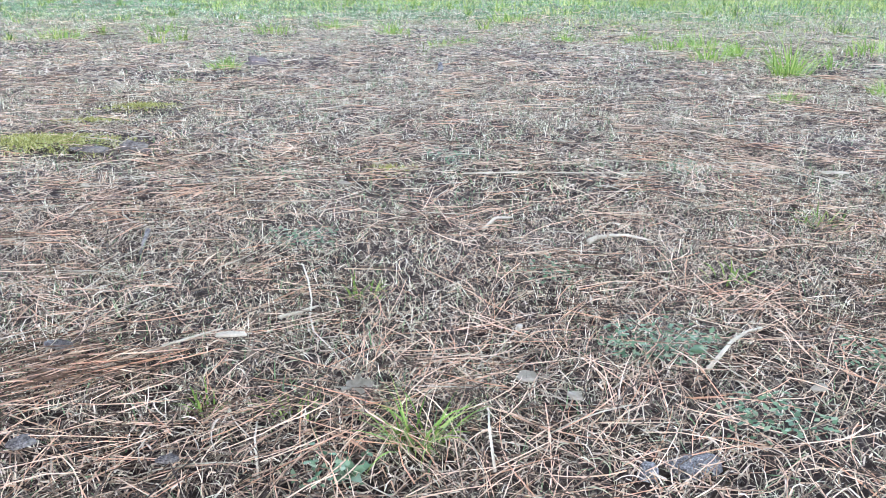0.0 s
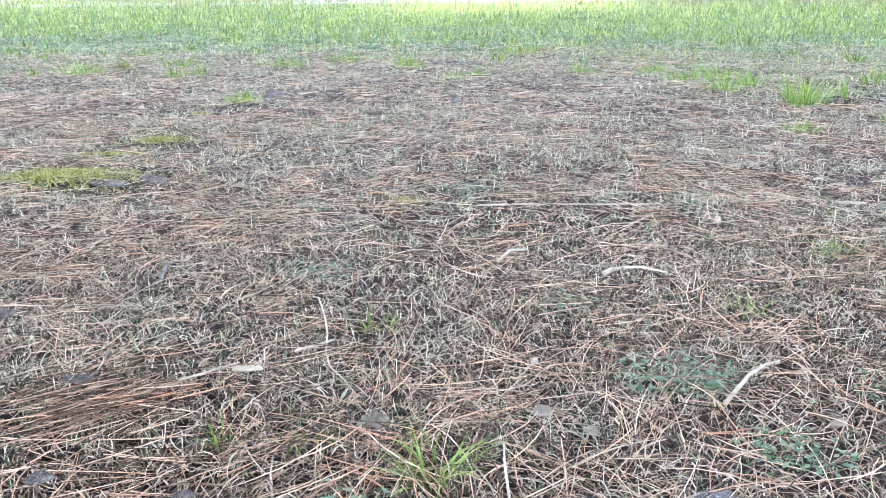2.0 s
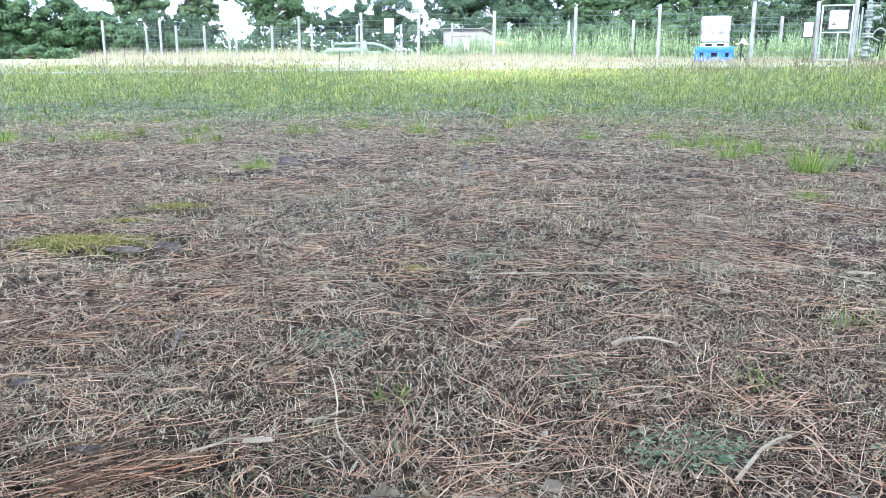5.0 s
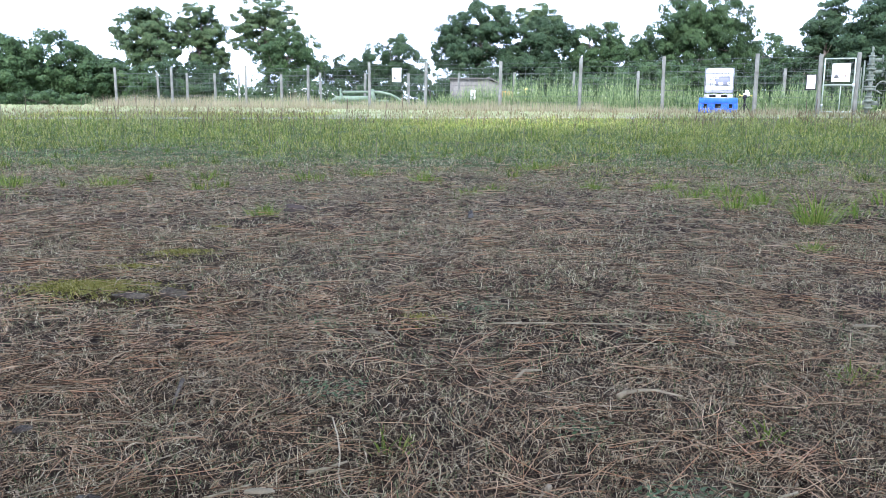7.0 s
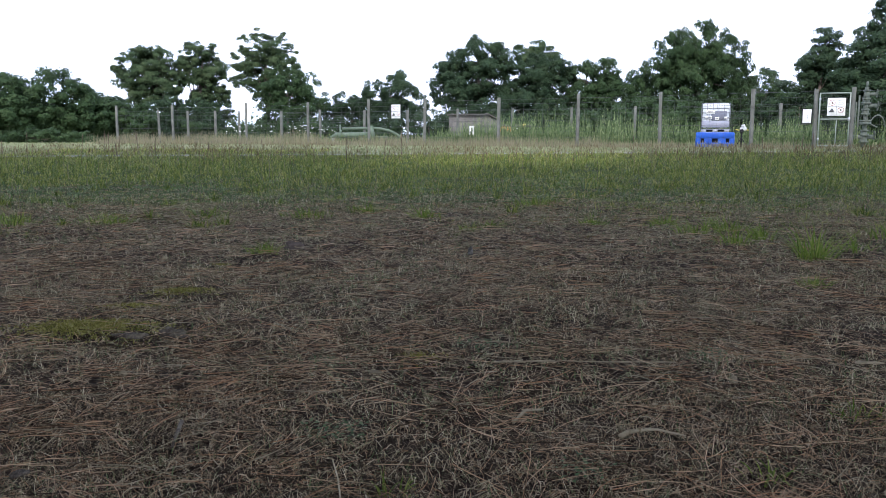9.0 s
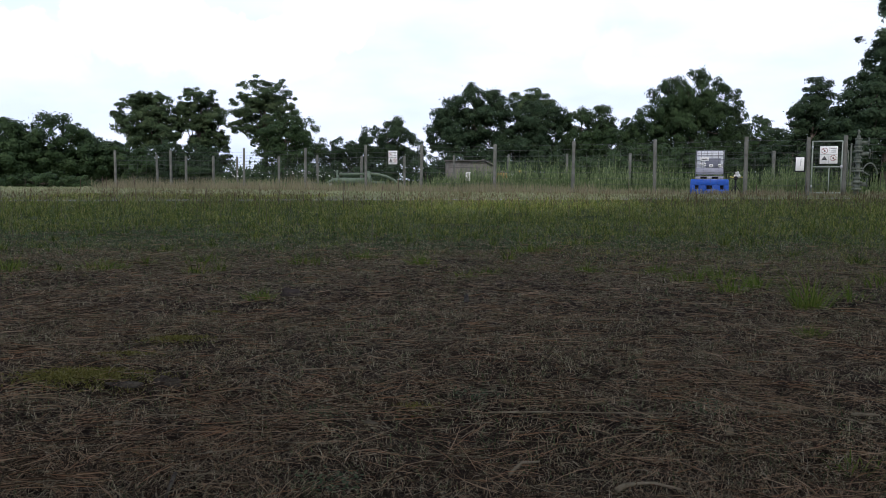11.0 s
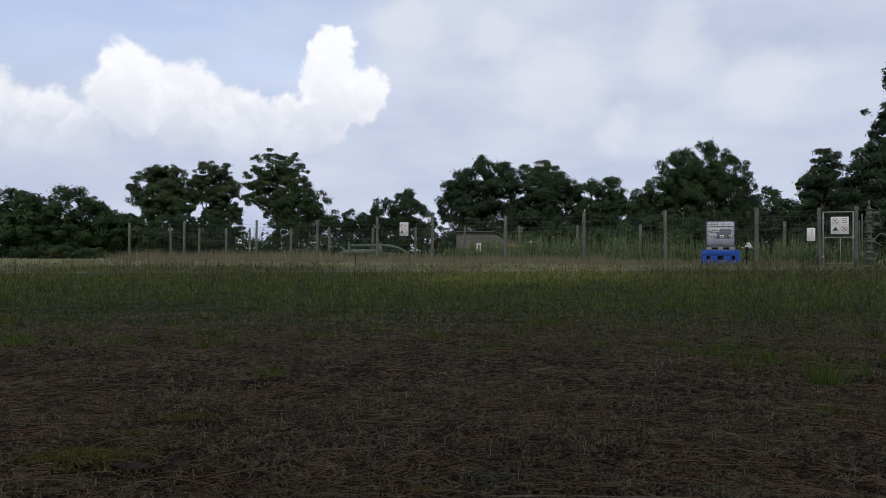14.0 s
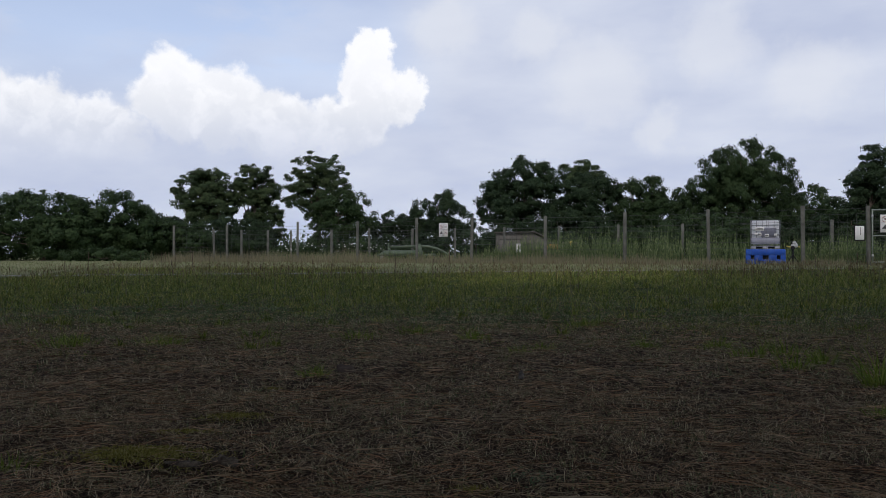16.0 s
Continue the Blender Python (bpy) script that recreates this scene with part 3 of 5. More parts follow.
# pines
tree("pine_tree", -25.0, 78, [(-2.6, 0, 6.3, 2.5, 2.2, 1.9), (-3.9, 0, 5.6, 1.3, 1.3, 1.0), (-1.6, 0, 7.4, 1.6, 1.5, 1.2), (-0.8, 0, 5.0, 2.2, 1.8, 1.0), (-2.8, 0, 3.9, 1.8, 1.5, 0.8), (-2.0, 0, 5.7, 2.9, 2.2, 1.5), (-1.9, 0, 6.9, 2.4, 1.8, 1.4), (-1.2, 0, 4.4, 2.6, 1.8, 1.3)], (6.4, 0.34), 108, (0.32, 0.72), 120, 0.33, M_PINE, "pine", PINE_L, 21, -1.6, 8)
tree("pine_tree", -23.0, 80, [(0.4, 0, 7.7, 2.4, 2.0, 1.6), (-0.9, 0, 6.6, 1.7, 1.6, 1.3), (1.6, 0, 5.9, 1.9, 1.6, 1.0), (1.4, 0, 4.2, 2.0, 1.6, 0.9), (2.2, 0, 2.6, 1.3, 1.2, 0.9), (0.2, 0, 3.9, 1.2, 1.2, 0.8), (0.7, 0, 5.4, 2.1, 1.7, 1.8), (0.3, 0, 6.6, 2.5, 1.8, 1.6), (1.2, 0, 3.4, 2.0, 1.5, 1.3)], (7.6, 0.32), 112, (0.32, 0.70), 120, 0.33, M_PINE, "pine", PINE_L, 22, 0.5, 8)
tree("pine_tree", -15.6, 77, [(-0.2, 0, 8.5, 2.5, 2.0, 1.5), (-1.9, 0, 7.3, 1.6, 1.4, 1.3), (1.7, 0, 7.4, 1.7, 1.4, 1.2), (-0.4, 0, 5.9, 2.3, 1.8, 1.0), (-2.0, 0, 5.2, 1.1, 1.0, 0.7), (0.0, 0, 6.9, 2.2, 1.8, 1.5), (0.6, 0, 4.9, 2.1, 1.7, 1.2), (0.4, 0, 6.0, 2.5, 1.8, 1.7), (0.2, 0, 7.7, 2.1, 1.7, 1.2), (0.9, 0, 3.4, 2.0, 1.6, 1.3)], (8.4, 0.28), 108, (0.30, 0.66), 115, 0.32, M_PINE, "pine", PINE_L, 23, -0.2, 8)
tree("broadleaf_tree", -13.4, 74, [(0.2, 0, 4.6, 2.0, 1.8, 1.7), (-1.6, 0, 3.8, 1.6, 1.5, 1.3), (1.9, 0, 4.6, 1.3, 1.2, 1.0), (0.6, 0, 2.4, 2.6, 1.8, 1.0), (2.6, 0, 3.6, 0.9, 0.9, 0.7), (-1.0, 0, 1.4, 2.0, 1.6, 0.8)], (4.6, 0.18), 60, (0.4, 0.75), 120, 0.28, M_LEAF, "leaf", BROAD_L, 24, 0.2, 6)
tree("broadleaf_tree", -9.6, 85, [(-0.5, 0, 3.4, 2.2, 1.6, 1.3), (1.6, 0, 3.0, 1.8, 1.5, 1.2), (0.4, 0, 1.6, 3.0, 1.8, 1.1), (2.4, 0, 4.4, 0.25, 0.25, 0.9)], (3.4, 0.15), 52, (0.4, 0.7), 110, 0.28, M_DEEP, "leaf", "small rounded dark green tree", 25)
tree("broadleaf_tree", -4.2, 80, [(0, 0, 4.4, 2.4, 2.0, 1.6), (-1.4, 0, 3.4, 1.7, 1.5, 1.2), (1.8, 0, 3.3, 1.7, 1.5, 1.3), (0.2, 0, 2.0, 2.8, 1.8, 1.1), (1.0, 0, 5.7, 0.3, 0.3, 0.5)], (4.6, 0.2), 70, (0.4, 0.75), 125, 0.28, M_DEEP, "leaf", BROAD_L, 26)
# the dark group behind the shed
tree("broadleaf_tree", 3.8, 72, [(0, 0, 5.6, 3.0, 2.4, 2.5), (-2.0, 0, 4.6, 2.0, 1.8, 2.0), (1.7, 0, 6.7, 1.8, 1.6, 1.5), (-0.2, 0, 7.6, 1.0, 1.0, 0.9), (0.2, 0, 2.6, 4.0, 2.2, 2.0), (-2.9, 0, 6.0, 0.6, 0.6, 1.0)], (7.2, 0.24), 130, (0.45, 0.85), 135, 0.28, M_DEEP, "leaf", "large dense dark evergreen tree", 31)
tree("broadleaf_tree", 8.2, 71, [(0, 0, 3.6, 2.6, 2.0, 2.2), (1.8, 0, 2.4, 2.4, 2.0, 1.8), (-1.5, 0, 2.4, 2.0, 1.8, 1.9), (1.0, 0, 5.4, 2.4, 2.0, 1.7)], (4.8, 0.18), 120, (0.45, 0.8), 130, 0.28, M_DEEP, "leaf", BROAD_L, 32)
tree("pine_tree", 10.4, 84, [(-0.3, 0, 8.7, 1.7, 1.5, 0.95), (0.9, 0, 7.9, 1.3, 1.2, 0.8), (-1.2, 0, 8.0, 1.0, 1.0, 0.7)], (8.6, 0.22), 34, (0.4, 0.75), 170, 0.32, M_PINE, "pine", "slim pine with a flat umbrella crown", 33, 0.0, 6)
tree("broadleaf_tree", 13.2, 72, [(0, 0, 4.8, 2.4, 2.0, 1.8), (1.6, 0, 5.9, 1.2, 1.0, 1.0), (-1.6, 0, 5.6, 1.2, 1.0, 0.9), (1.9, 0, 3.8, 1.8, 1.6, 1.8), (0, 0, 2.2, 3.4, 2.0, 1.9)], (6.0, 0.2), 100, (0.4, 0.75), 125, 0.28, M_LEAF, "leaf", "broad-leaved tree with sprays of green leaves standing up", 34, 0, 6)
tree("broadleaf_tree", 19.6, 86, [(0, 0, 4.6, 2.8, 2.0, 2.2), (2.6, 0, 4.4, 2.4, 2, 2.0), (0.5, 0, 2.2, 3.6, 2.0, 1.8)], (5.2, 0.2), 80, (0.5, 0.85), 110, 0.30, M_LEAF, "leaf", BROAD_L, 35)
tree("broadleaf_tree", 17.2, 60, [(0, 0, 1.6, 2.2, 1.6, 1.6), (2.6, 0, 1.4, 2.0, 1.6, 1.5), (-2.6, 0, 1.5, 1.8, 1.5, 1.5)], (2.6, 0.1), 70, (0.4, 0.7), 110, 0.26, M_LEAF, "leaf", "low grey-green thicket behind the fence", 36)
tree("pine_tree", 22.4, 70, [(-0.4, 0, 7.8, 2.0, 1.8, 2.2), (-2.2, 0, 5.9, 2.1, 1.8, 1.9), (2.4, 0, 6.9, 2.0, 1.8, 1.9), (0.4, 0, 5.4, 3.6, 2.4, 2.0), (-2.6, 0, 3.4, 2.3, 2.0, 1.8), (2.4, 0, 3.8, 2.5, 2.0, 1.8), (0, 0, 2.2, 4.2, 2.2, 1.9), (3.6, 0, 5.6, 1.2, 1.0, 1.0), (-3.6, 0, 5.0, 1.5, 1.3, 1.8), (1.2, 0, 6.9, 2.5, 2.0, 2.2), (0.4, 0, 4.4, 4.2, 2.4, 2.6), (-1.9, 0, 7.1, 1.9, 1.6, 1.8)], (8.6, 0.34), 200, (0.42, 0.8), 190, 0.29, M_LEAF, "brush", "broad bushy pine with a dense dark green crown", 37, -0.2)
tree("broadleaf_tree", 34.0, 86, [(0, 0, 5.0, 2.6, 2, 2.3), (2.5, 0, 3.6, 2.4, 2, 2.0), (-2, 0, 3, 2.4, 2, 2.2)], (5.6, 0.2), 80, (0.5, 0.85), 110, 0.30, M_LEAF, "leaf", BROAD_L, 38)
tree("broadleaf_tree", 25.5, 57, [(0, 0, 1.7, 2.6, 1.6, 1.7), (3.2, 0, 1.6, 2.2, 1.6, 1.6)], (2.6, 0.1), 64, (0.4, 0.7), 110, 0.26, M_DEEP, "leaf", "dark low thicket behind the wellhead", 39)
# tall dark trees towards the gate side
tree("pine_tree", 28.2, 60, [(0.3, 0, 6.7, 1.0, 1.0, 1.3), (-0.6, 0, 5.2, 1.4, 1.2, 0.8), (0.5, 0, 4.2, 1.8, 1.4, 0.9), (-1.6, 0, 3.9, 0.9, 0.9, 0.5), (0, 0, 2.4, 2.4, 1.6, 1.2), (0, 0, 5.6, 1.1, 1.0, 1.4)], (7.2, 0.2), 54, (0.35, 0.7), 140, 0.32, M_DEEP, "pine", "dark ragged pine with layered branches", 41)
tree("broadleaf_tree", 30.1, 62, [(0, 0, 3.5, 2.4, 2.0, 2.5), (1.8, 0, 4.0, 2.2, 1.8, 2.2), (-1.8, 0, 2.2, 2.0, 1.6, 1.8)], (5.0, 0.18), 80, (0.45, 0.8), 120, 0.28, M_DEEP, "leaf", "dark dense tree between two taller pines", 44)
tree("pine_tree", 31.6, 56, [(0.4, 0, 12.2, 1.5, 1.5, 2.0), (1.0, 0, 9.2, 2.4, 2.0, 2.0), (-0.4, 0, 7.2, 2.0, 1.8, 1.4), (0.4, 0, 5.4, 3.0, 2.4, 1.6), (-0.2, 0, 3.0, 3.4, 2.4, 1.8), (-1.5, 0, 4.4, 2.4, 2.0, 2.4), (-0.6, 0, 9.6, 1.7, 1.5, 1.6), (-0.6, 0, 6.4, 2.4, 2.0, 2.0)], (13.0, 0.32), 110, (0.45, 0.9), 150, 0.36, M_DEEP, "pine", "very tall dark pine with drooping layered branches", 42)
tree("pine_tree", 37.5, 58, [(0, 0, 11.0, 2.4, 2.0, 2.6), (0, 0, 7.0, 3.4, 2.6, 2.4), (0, 0, 3.2, 3.8, 2.6, 2.2)], (12.5, 0.32), 90, (0.5, 0.95), 140, 0.38, M_DEEP, "pine", "tall dark pine at the wood's edge", 43)

for i, (x, y, h, w, mm) in enumerate([(-11.5, 66, 1.5, 3.2, M_LEAF), (-6.5, 68, 1.6, 3.4, M_DEEP), (-0.5, 66, 2.0, 3.4, M_DEEP), (5.0, 66, 2.0, 3.6, M_DEEP), (10.5, 65, 2.2, 3.6, M_LEAF), (16.0, 67, 2.4, 3.8, M_LEAF), (24.0, 62, 2.6, 3.0, M_DEEP), (27.5, 60.5, 2.8, 2.8, M_DEEP), (31.0, 58, 2.6, 2.6, M_DEEP), (13.0, 63, 2.0, 2.8, M_LEAF), (21.5, 64, 2.2, 3.8, M_DEEP), (28.5, 66, 2.2, 3.8, M_DEEP), (34.0, 62, 2.4, 4.0, M_DEEP), (-22.6, 71, 1.6, 2.2, M_LEAF), (-20.6, 73, 2.0, 1.6, M_DEEP), (-16.6, 70, 1.0, 2.2, M_LEAF), (-24.6, 67.5, 3.0, 2.8, M_DEEP), (-27.6, 66.5, 3.4, 2.6, M_DEEP), (-21.4, 74, 3.2, 1.9, M_DEEP), (-23.6, 73, 3.4, 1.6, M_DEEP)]):
    tree("undergrowth_bush", x, y, [(0, 0, h * 0.5, w, 1.6, h * 0.62), (w * 0.5, 0.4, h * 0.55, w * 0.5, 1.2, h * 0.6)], (h, 0.07), 40, (0.4, 0.7), 90, 0.26, mm, "leaf", "dense dark undergrowth bush behind the fences", 80 + i, category="bush")

# a low far wood closes the horizon behind the trees
g = np.random.default_rng(5)
band = [(x, 150 + 25 * math.sin(x * 0.03), 1.6 + 1.3 * math.sin(x * 0.21) * math.sin(x * 0.057), g.uniform(1.6, 2.8), 0.0, -1.0, 0.3) for x in np.arange(-170, 175, 1.5)]
wood = new("distant_wood", crown_mesh("distant_wood", band, 46, 0.9, M_PINE, "leaf", 6))
tagged(wood, "distant low dark green wood along the horizon", "wood", kind="stuff")
# pines on the other sides shut the clearing in
for i, (x, y) in enumerate([(-52, 30), (-50, 8), (-44, -20), (-20, -42), (4, -46), (30, -40), (48, -18), (52, 6), (50, 30)]):
    tree("pine_tree", x, y, [(0, 0, 9.5, 4.2, 4, 2.4), (1.5, 1, 6.8, 4.0, 4, 2.2), (-1.0, 0, 4.2, 4.0, 4, 2.2)], (10.0, 0.32), 44, (0.9, 1.5), 60, 0.8, M_PINE, "pine", PINE_L, 60 + i)

# pines implied by the needles: trunks beside and behind the standpoint, crowns high overhead
# all unseen; most are added only to shade the litter and field
for i, (x, y, dx) in enumerate([(-4.6, -3.2, 1.2), (4.9, -2.6, -1.0), (0.6, -7.5, 0.2), (-8.5, 1.0, 1.2), (8.8, 1.5, -1.0), (-7.5, -8.0, 0.5), (6.8, -8.5, 0.2), (-2.5, -12.5, 0.6), (3.8, -13.0, -0.3), (-12.5, -3.5, 0.8), (12.5, -4.0, -0.6), (-7.8, 6.5, 1.0), (8.4, 7.0, -0.8), (-12.5, 9.0, 0.8), (13.0, 9.5, -0.8)]):
    tree("pine_tree", x, y, [(dx, 1.5, 10.2, 4.0, 4.2, 1.5), (dx * 1.8, 3.4, 9.2, 3.4, 3.4, 1.2), (dx * 0.5, -1.0, 8.6, 3.2, 3.2, 1.2)], (9.8, 0.24), 66, (0.8, 1.3), 170, 1.05, M_PINE, "pine", "tall pine shading the needle-strewn ground", 90 + i, dx * 0.3)

# ---- fences ----
FRONT = [(-18.9, 48.8), (-15.3, 47.9), (-10.8, 46.9), (-6.65, 42.9), (-3.25, 40.4), (-0.5, 38.9), (2.9, 37.1), (6.2, 35.4), (9.3, 33.6), (12.1, 31.05), (14.1, 30.15), (15.2, 29.65), (18.4, 28.1), (21.8, 26.5)]
BACK = [(-16.65, 49.6), (-15.45, 51.3), (-13.8, 51.6), (-12.5, 52.4), (-9.6, 51.2), (-7.0, 50.2), (-4.25, 49.2), (-1.6, 48.1), (1.3, 47.2), (4.4, 46.3), (7.5, 44.9), (10.6, 43.2), (13.8, 41.6), (16.9, 39.9), (19.8, 37.4)]


def wire_panel(fence_thing, a, b, top, rows, pitch):
    """Woven wire between two posts: bowed horizontal strands and upright stays."""
    a, b = np.array(a), np.array(b)
    span = np.linalg.norm(b - a)
    u = np.linspace(0, 1, 5)
    for z in rows:
        sag = -0.02 * np.sin(np.pi * u)
        part("line_wire", Geo().tube(np.stack([a[0] + (b[0] - a[0]) * u, a[1] + (b[1] - a[1]) * u, z + sag], 1), 0.0058, 3), M_WIRE, fence_thing)
    for s in np.arange(pitch, span, pitch) / span:
        p = a + (b - a) * s
        part("stay_wire", Geo().tube([(p[0], p[1], 0.05), (p[0], p[1], top)], 0.0036, 3), M_WIRE, fence_thing)


def fence(name, posts, height, radius, label, rows, pitch, skip=()):
    t = thing(name, pose(0, 0, 0), label, "fence")
    g = np.random.default_rng(len(posts))
    for i, (x, y) in enumerate(posts):
        tilt = g.normal(size=2) * 0.012
        h = height + g.uniform(-0.05, 0.05)
        if name == "wire_fence" and i == 2:
            h += 0.1
        r = radius * g.uniform(0.92, 1.1)
        s = np.linspace(-0.1, h, 6)
        pts = np.stack([x + tilt[0] * s, y + tilt[1] * s, s], 1)
        part("post", Geo().tube(np.vstack([pts, pts[-1] + (0, 0, 0.012)]), [r * 1.04, r * 1.03, r, r * 0.99, r * 0.97, r * 0.96, r * 0.8], 9), M_POST, t, smooth=False)
    for i in range(len(posts) - 1):
        if i not in skip:
            wire_panel(t, posts[i], posts[i + 1], rows[-2], rows, pitch)
    return t


fence("wire_fence", FRONT, 2.2, 0.072, "woven wire fence on grey weathered round wooden posts", [0.15, 0.4, 0.65, 0.9, 1.15, 1.4, 1.65, 1.9, 2.1], 0.30, skip=(10,))
fence("rear_wire_fence", BACK, 2.0, 0.075, "farther wire fence on thinner grey wooden posts", [0.2, 0.6, 1.0, 1.4, 1.7, 1.9], 0.45)


def pictogram_sign(m, w, h, label, name="warning_sign"):
    """A white plate with two prohibition rings, a warning triangle and lines of text as bars."""
    t = thing(name, m, label, "sign")
    part("plate", Geo().box((0, 0, h / 2), (w, 0.012, h), ch=0.003), M_SIGN, t)
    yy = -0.011
    for cx, cz in ((-0.24, 0.74), (0.25, 0.32)):
        G = Geo()
        a = np.linspace(0, 2 * np.pi, 21)
        G.tube(np.stack([cx * w + 0.165 * w * np.cos(a), a * 0 + yy, cz * h + 0.165 * w * np.sin(a)], 1), 0.012 * w, 5)
        G.tube([(cx * w - 0.11 * w, yy, cz * h + 0.11 * w), (cx * w + 0.11 * w, yy, cz * h - 0.11 * w)], 0.011 * w, 5)
        ring = part("prohibition_ring", G, M_RED, t, "red prohibition ring")
        part("pictogram", Geo().box((cx * w, yy + 0.002, cz * h), (0.07 * w, 0.006, 0.12 * w)), M_INK, ring)
    bm = bmesh.new()
    vs = [bm.verts.new(p) for p in ((-0.41 * w, yy, 0.20 * h), (-0.07 * w, yy, 0.20 * h), (-0.24 * w, yy, 0.45 * h), (-0.41 * w, yy + 0.006, 0.20 * h), (-0.07 * w, yy + 0.006, 0.20 * h), (-0.24 * w, yy + 0.006, 0.45 * h))]
    for fv in ((0, 1, 2), (5, 4, 3), (0, 3, 4), (0, 4, 1), (1, 4, 5), (1, 5, 2), (2, 5, 3), (2, 3, 0)):
        bm.faces.new([vs[k] for k in fv])
    part("warning_triangle", Geo().take(bm), M_INK, t, "dark warning triangle")
    for k, ww in enumerate((0.34, 0.26, 0.30)):
        part("text_bar", Geo().box((0.25 * w, yy + 0.002, (0.88 - 0.11 * k) * h), (ww * w, 0.005, 0.035 * h)), M_INK, t)
    part("divider", Geo().box((0, yy + 0.003, 0.53 * h), (0.94 * w, 0.004, 0.012 * h)), M_INK, t)
    part("divider", Geo().box((0.01 * w, yy + 0.003, 0.5 * h), (0.012 * w, 0.004, 0.92 * h)), M_INK, t)
    return t


# gate between the two close posts
GA = math.degrees(math.atan2(-0.5, 1.1))
gate = thing("wire_gate", pose(14.65, 29.86, 0, 0, 0, GA), "closed grey-green steel frame gate with wire mesh", "gate")
for zz in (0.12, 1.08, 2.02):
    part("rail", Geo().tube([(-0.50, 0, zz), (0.50, 0, zz)], 0.025, 8), M_GATE, gate, smooth=True)
for xx in (-0.50, 0.50):
    part("stile", Geo().tube([(xx, 0, 0.10), (xx, 0, 2.04)], 0.025, 8), M_GATE, gate, smooth=True)
part("brace", Geo().tube([(0.08, 0, 0.12), (0.08, 0, 1.08)], 0.018, 8), M_GATE, gate, smooth=True)
wire_panel(gate, (-0.49, 0.0), (0.49, 0.0), 2.0, list(np.arange(0.2, 2.0, 0.12)), 0.1)
for zz in (0.35, 1.8):
    part("hinge", Geo().tube([(-0.50, 0, zz - 0.05), (-0.50, 0, zz + 0.05)], 0.035, 8), M_STEEL, gate)
part("latch", Geo().box((0.49, -0.03, 1.08), (0.08, 0.05, 0.12)), M_STEEL, gate)
pictogram_sign(pose(14.68, 29.80, 1.20, 0, 0, GA), 0.60, 0.64, "white warning sign with red rings on the wire gate")
pictogram_sign(pose(-1.88, 39.70, 1.30, 0, 0, -28), 0.50, 0.66, "white warning sign hung on the wire fence")
plate = thing("notice_plate", pose(13.78, 30.15, 0.95, 0, 0, GA), "plain white notice plate beside the gate post", "sign")
part("plate", Geo().box((0, 0, 0.24), (0.29, 0.015, 0.50), ch=0.003), M_SIGN, plate)
part("backing", Geo().box((0, 0.016, 0.23), (0.36, 0.014, 0.56), ch=0.003), M_DARK, plate)
part("text_bar", Geo().box((0.03, -0.010, 0.30), (0.015, 0.005, 0.28)), M_INK, plate)
small = thing("small_notice", pose(1.95, 43.0, 0.48), "small white notice on a thin stake", "sign")
part("plate", Geo().box((0, 0, 0.25), (0.26, 0.012, 0.48), ch=0.003), M_SIGN, small)
part("stake", Geo().box((0, 0.02, -0.05), (0.04, 0.025, 1.0)), M_POST, small)

# ---- liquid container on its bund ----
BUND_SIZE, CONTAINER_SIZE = (0.88, 0.9, 1.18), (0.93, 0.93, 1.03)
bund = thing("spill_bund", pose(11.40, 33.05, -0.02, 0, 0, -19), "bright blue plastic spill bund standing in grass", "spill tray")
G = Geo()
for i in range(4):
    w4 = (0.22, 0.34, 0.34, 0.22)[i]
    cx = (-0.73, -0.30, 0.30, 0.73)[i]
    G.box((cx, -0.60, 0.22), (w4, 0.16, 0.36), ch=0.02)
G.box((0, -0.60, 0.43), (1.66, 0.20, 0.21), ch=0.025)
G.box((0, -0.60, 0.11), (1.66, 0.16, 0.16), ch=0.02)
G.box((0, 0.60, 0.28), (1.66, 0.12, 0.50), ch=0.025)
G.box((-0.77, 0, 0.28), (0.12, 1.2, 0.50), ch=0.025)
G.box((0.77, 0, 0.28), (0.12, 1.2, 0.50), ch=0.025)
part("trough", G, M_BLUE, bund, "blue moulded trough")
# dark blocks paint the shade inside the fork openings
for cx in (-0.545, 0.0, 0.545):
    part("pocket_shade", Geo().box((cx, -0.53, 0.25), (0.20 if cx else 0.24, 0.04, 0.24), ch=0.01), M_DARK, bund, "dark block painted as fork pocket shade")
part("grating", Geo().box((0, 0, 0.50), (1.42, 1.08, 0.04)), M_STEEL, bund, "steel grating")
bund.scale = BUND_SIZE
ibc = thing("bulk_container", pose(11.38, 33.02, 0.598, 0, 0, -19), "white caged bulk liquid container on the blue bund", "tank")
ibc.scale = CONTAINER_SIZE
part("bottle", Geo().box((0, 0, 0.66), (1.10, 0.92, 0.92), ch=0.05), M_WHITE, ibc, "milky white plastic bottle")
part("cap", Geo().tube([(0, 0, 1.11), (0, 0, 1.17)], 0.11, 14), M_DARK, ibc, "dark screw cap")
for zz in (0.22, 0.38, 0.58, 0.76, 0.94, 1.13):
    q = [(-0.585, -0.485), (0.585, -0.485), (0.585, 0.485), (-0.585, 0.485), (-0.585, -0.485)]
    G = Geo()
    for (ax, ay), (bx, by) in zip(q, q[1:]):
        G.tube([(ax, ay, zz), (bx, by, zz)], 0.012, 6)
    part("cage_ring", G, M_CAGE, ibc)
for xx in np.linspace(-0.585, 0.585, 6):
    for yy in (-0.495, 0.495):
        part("cage_bar", Geo().tube([(xx, yy, 0.14), (xx, yy, 1.13)], 0.012, 6), M_CAGE, ibc)
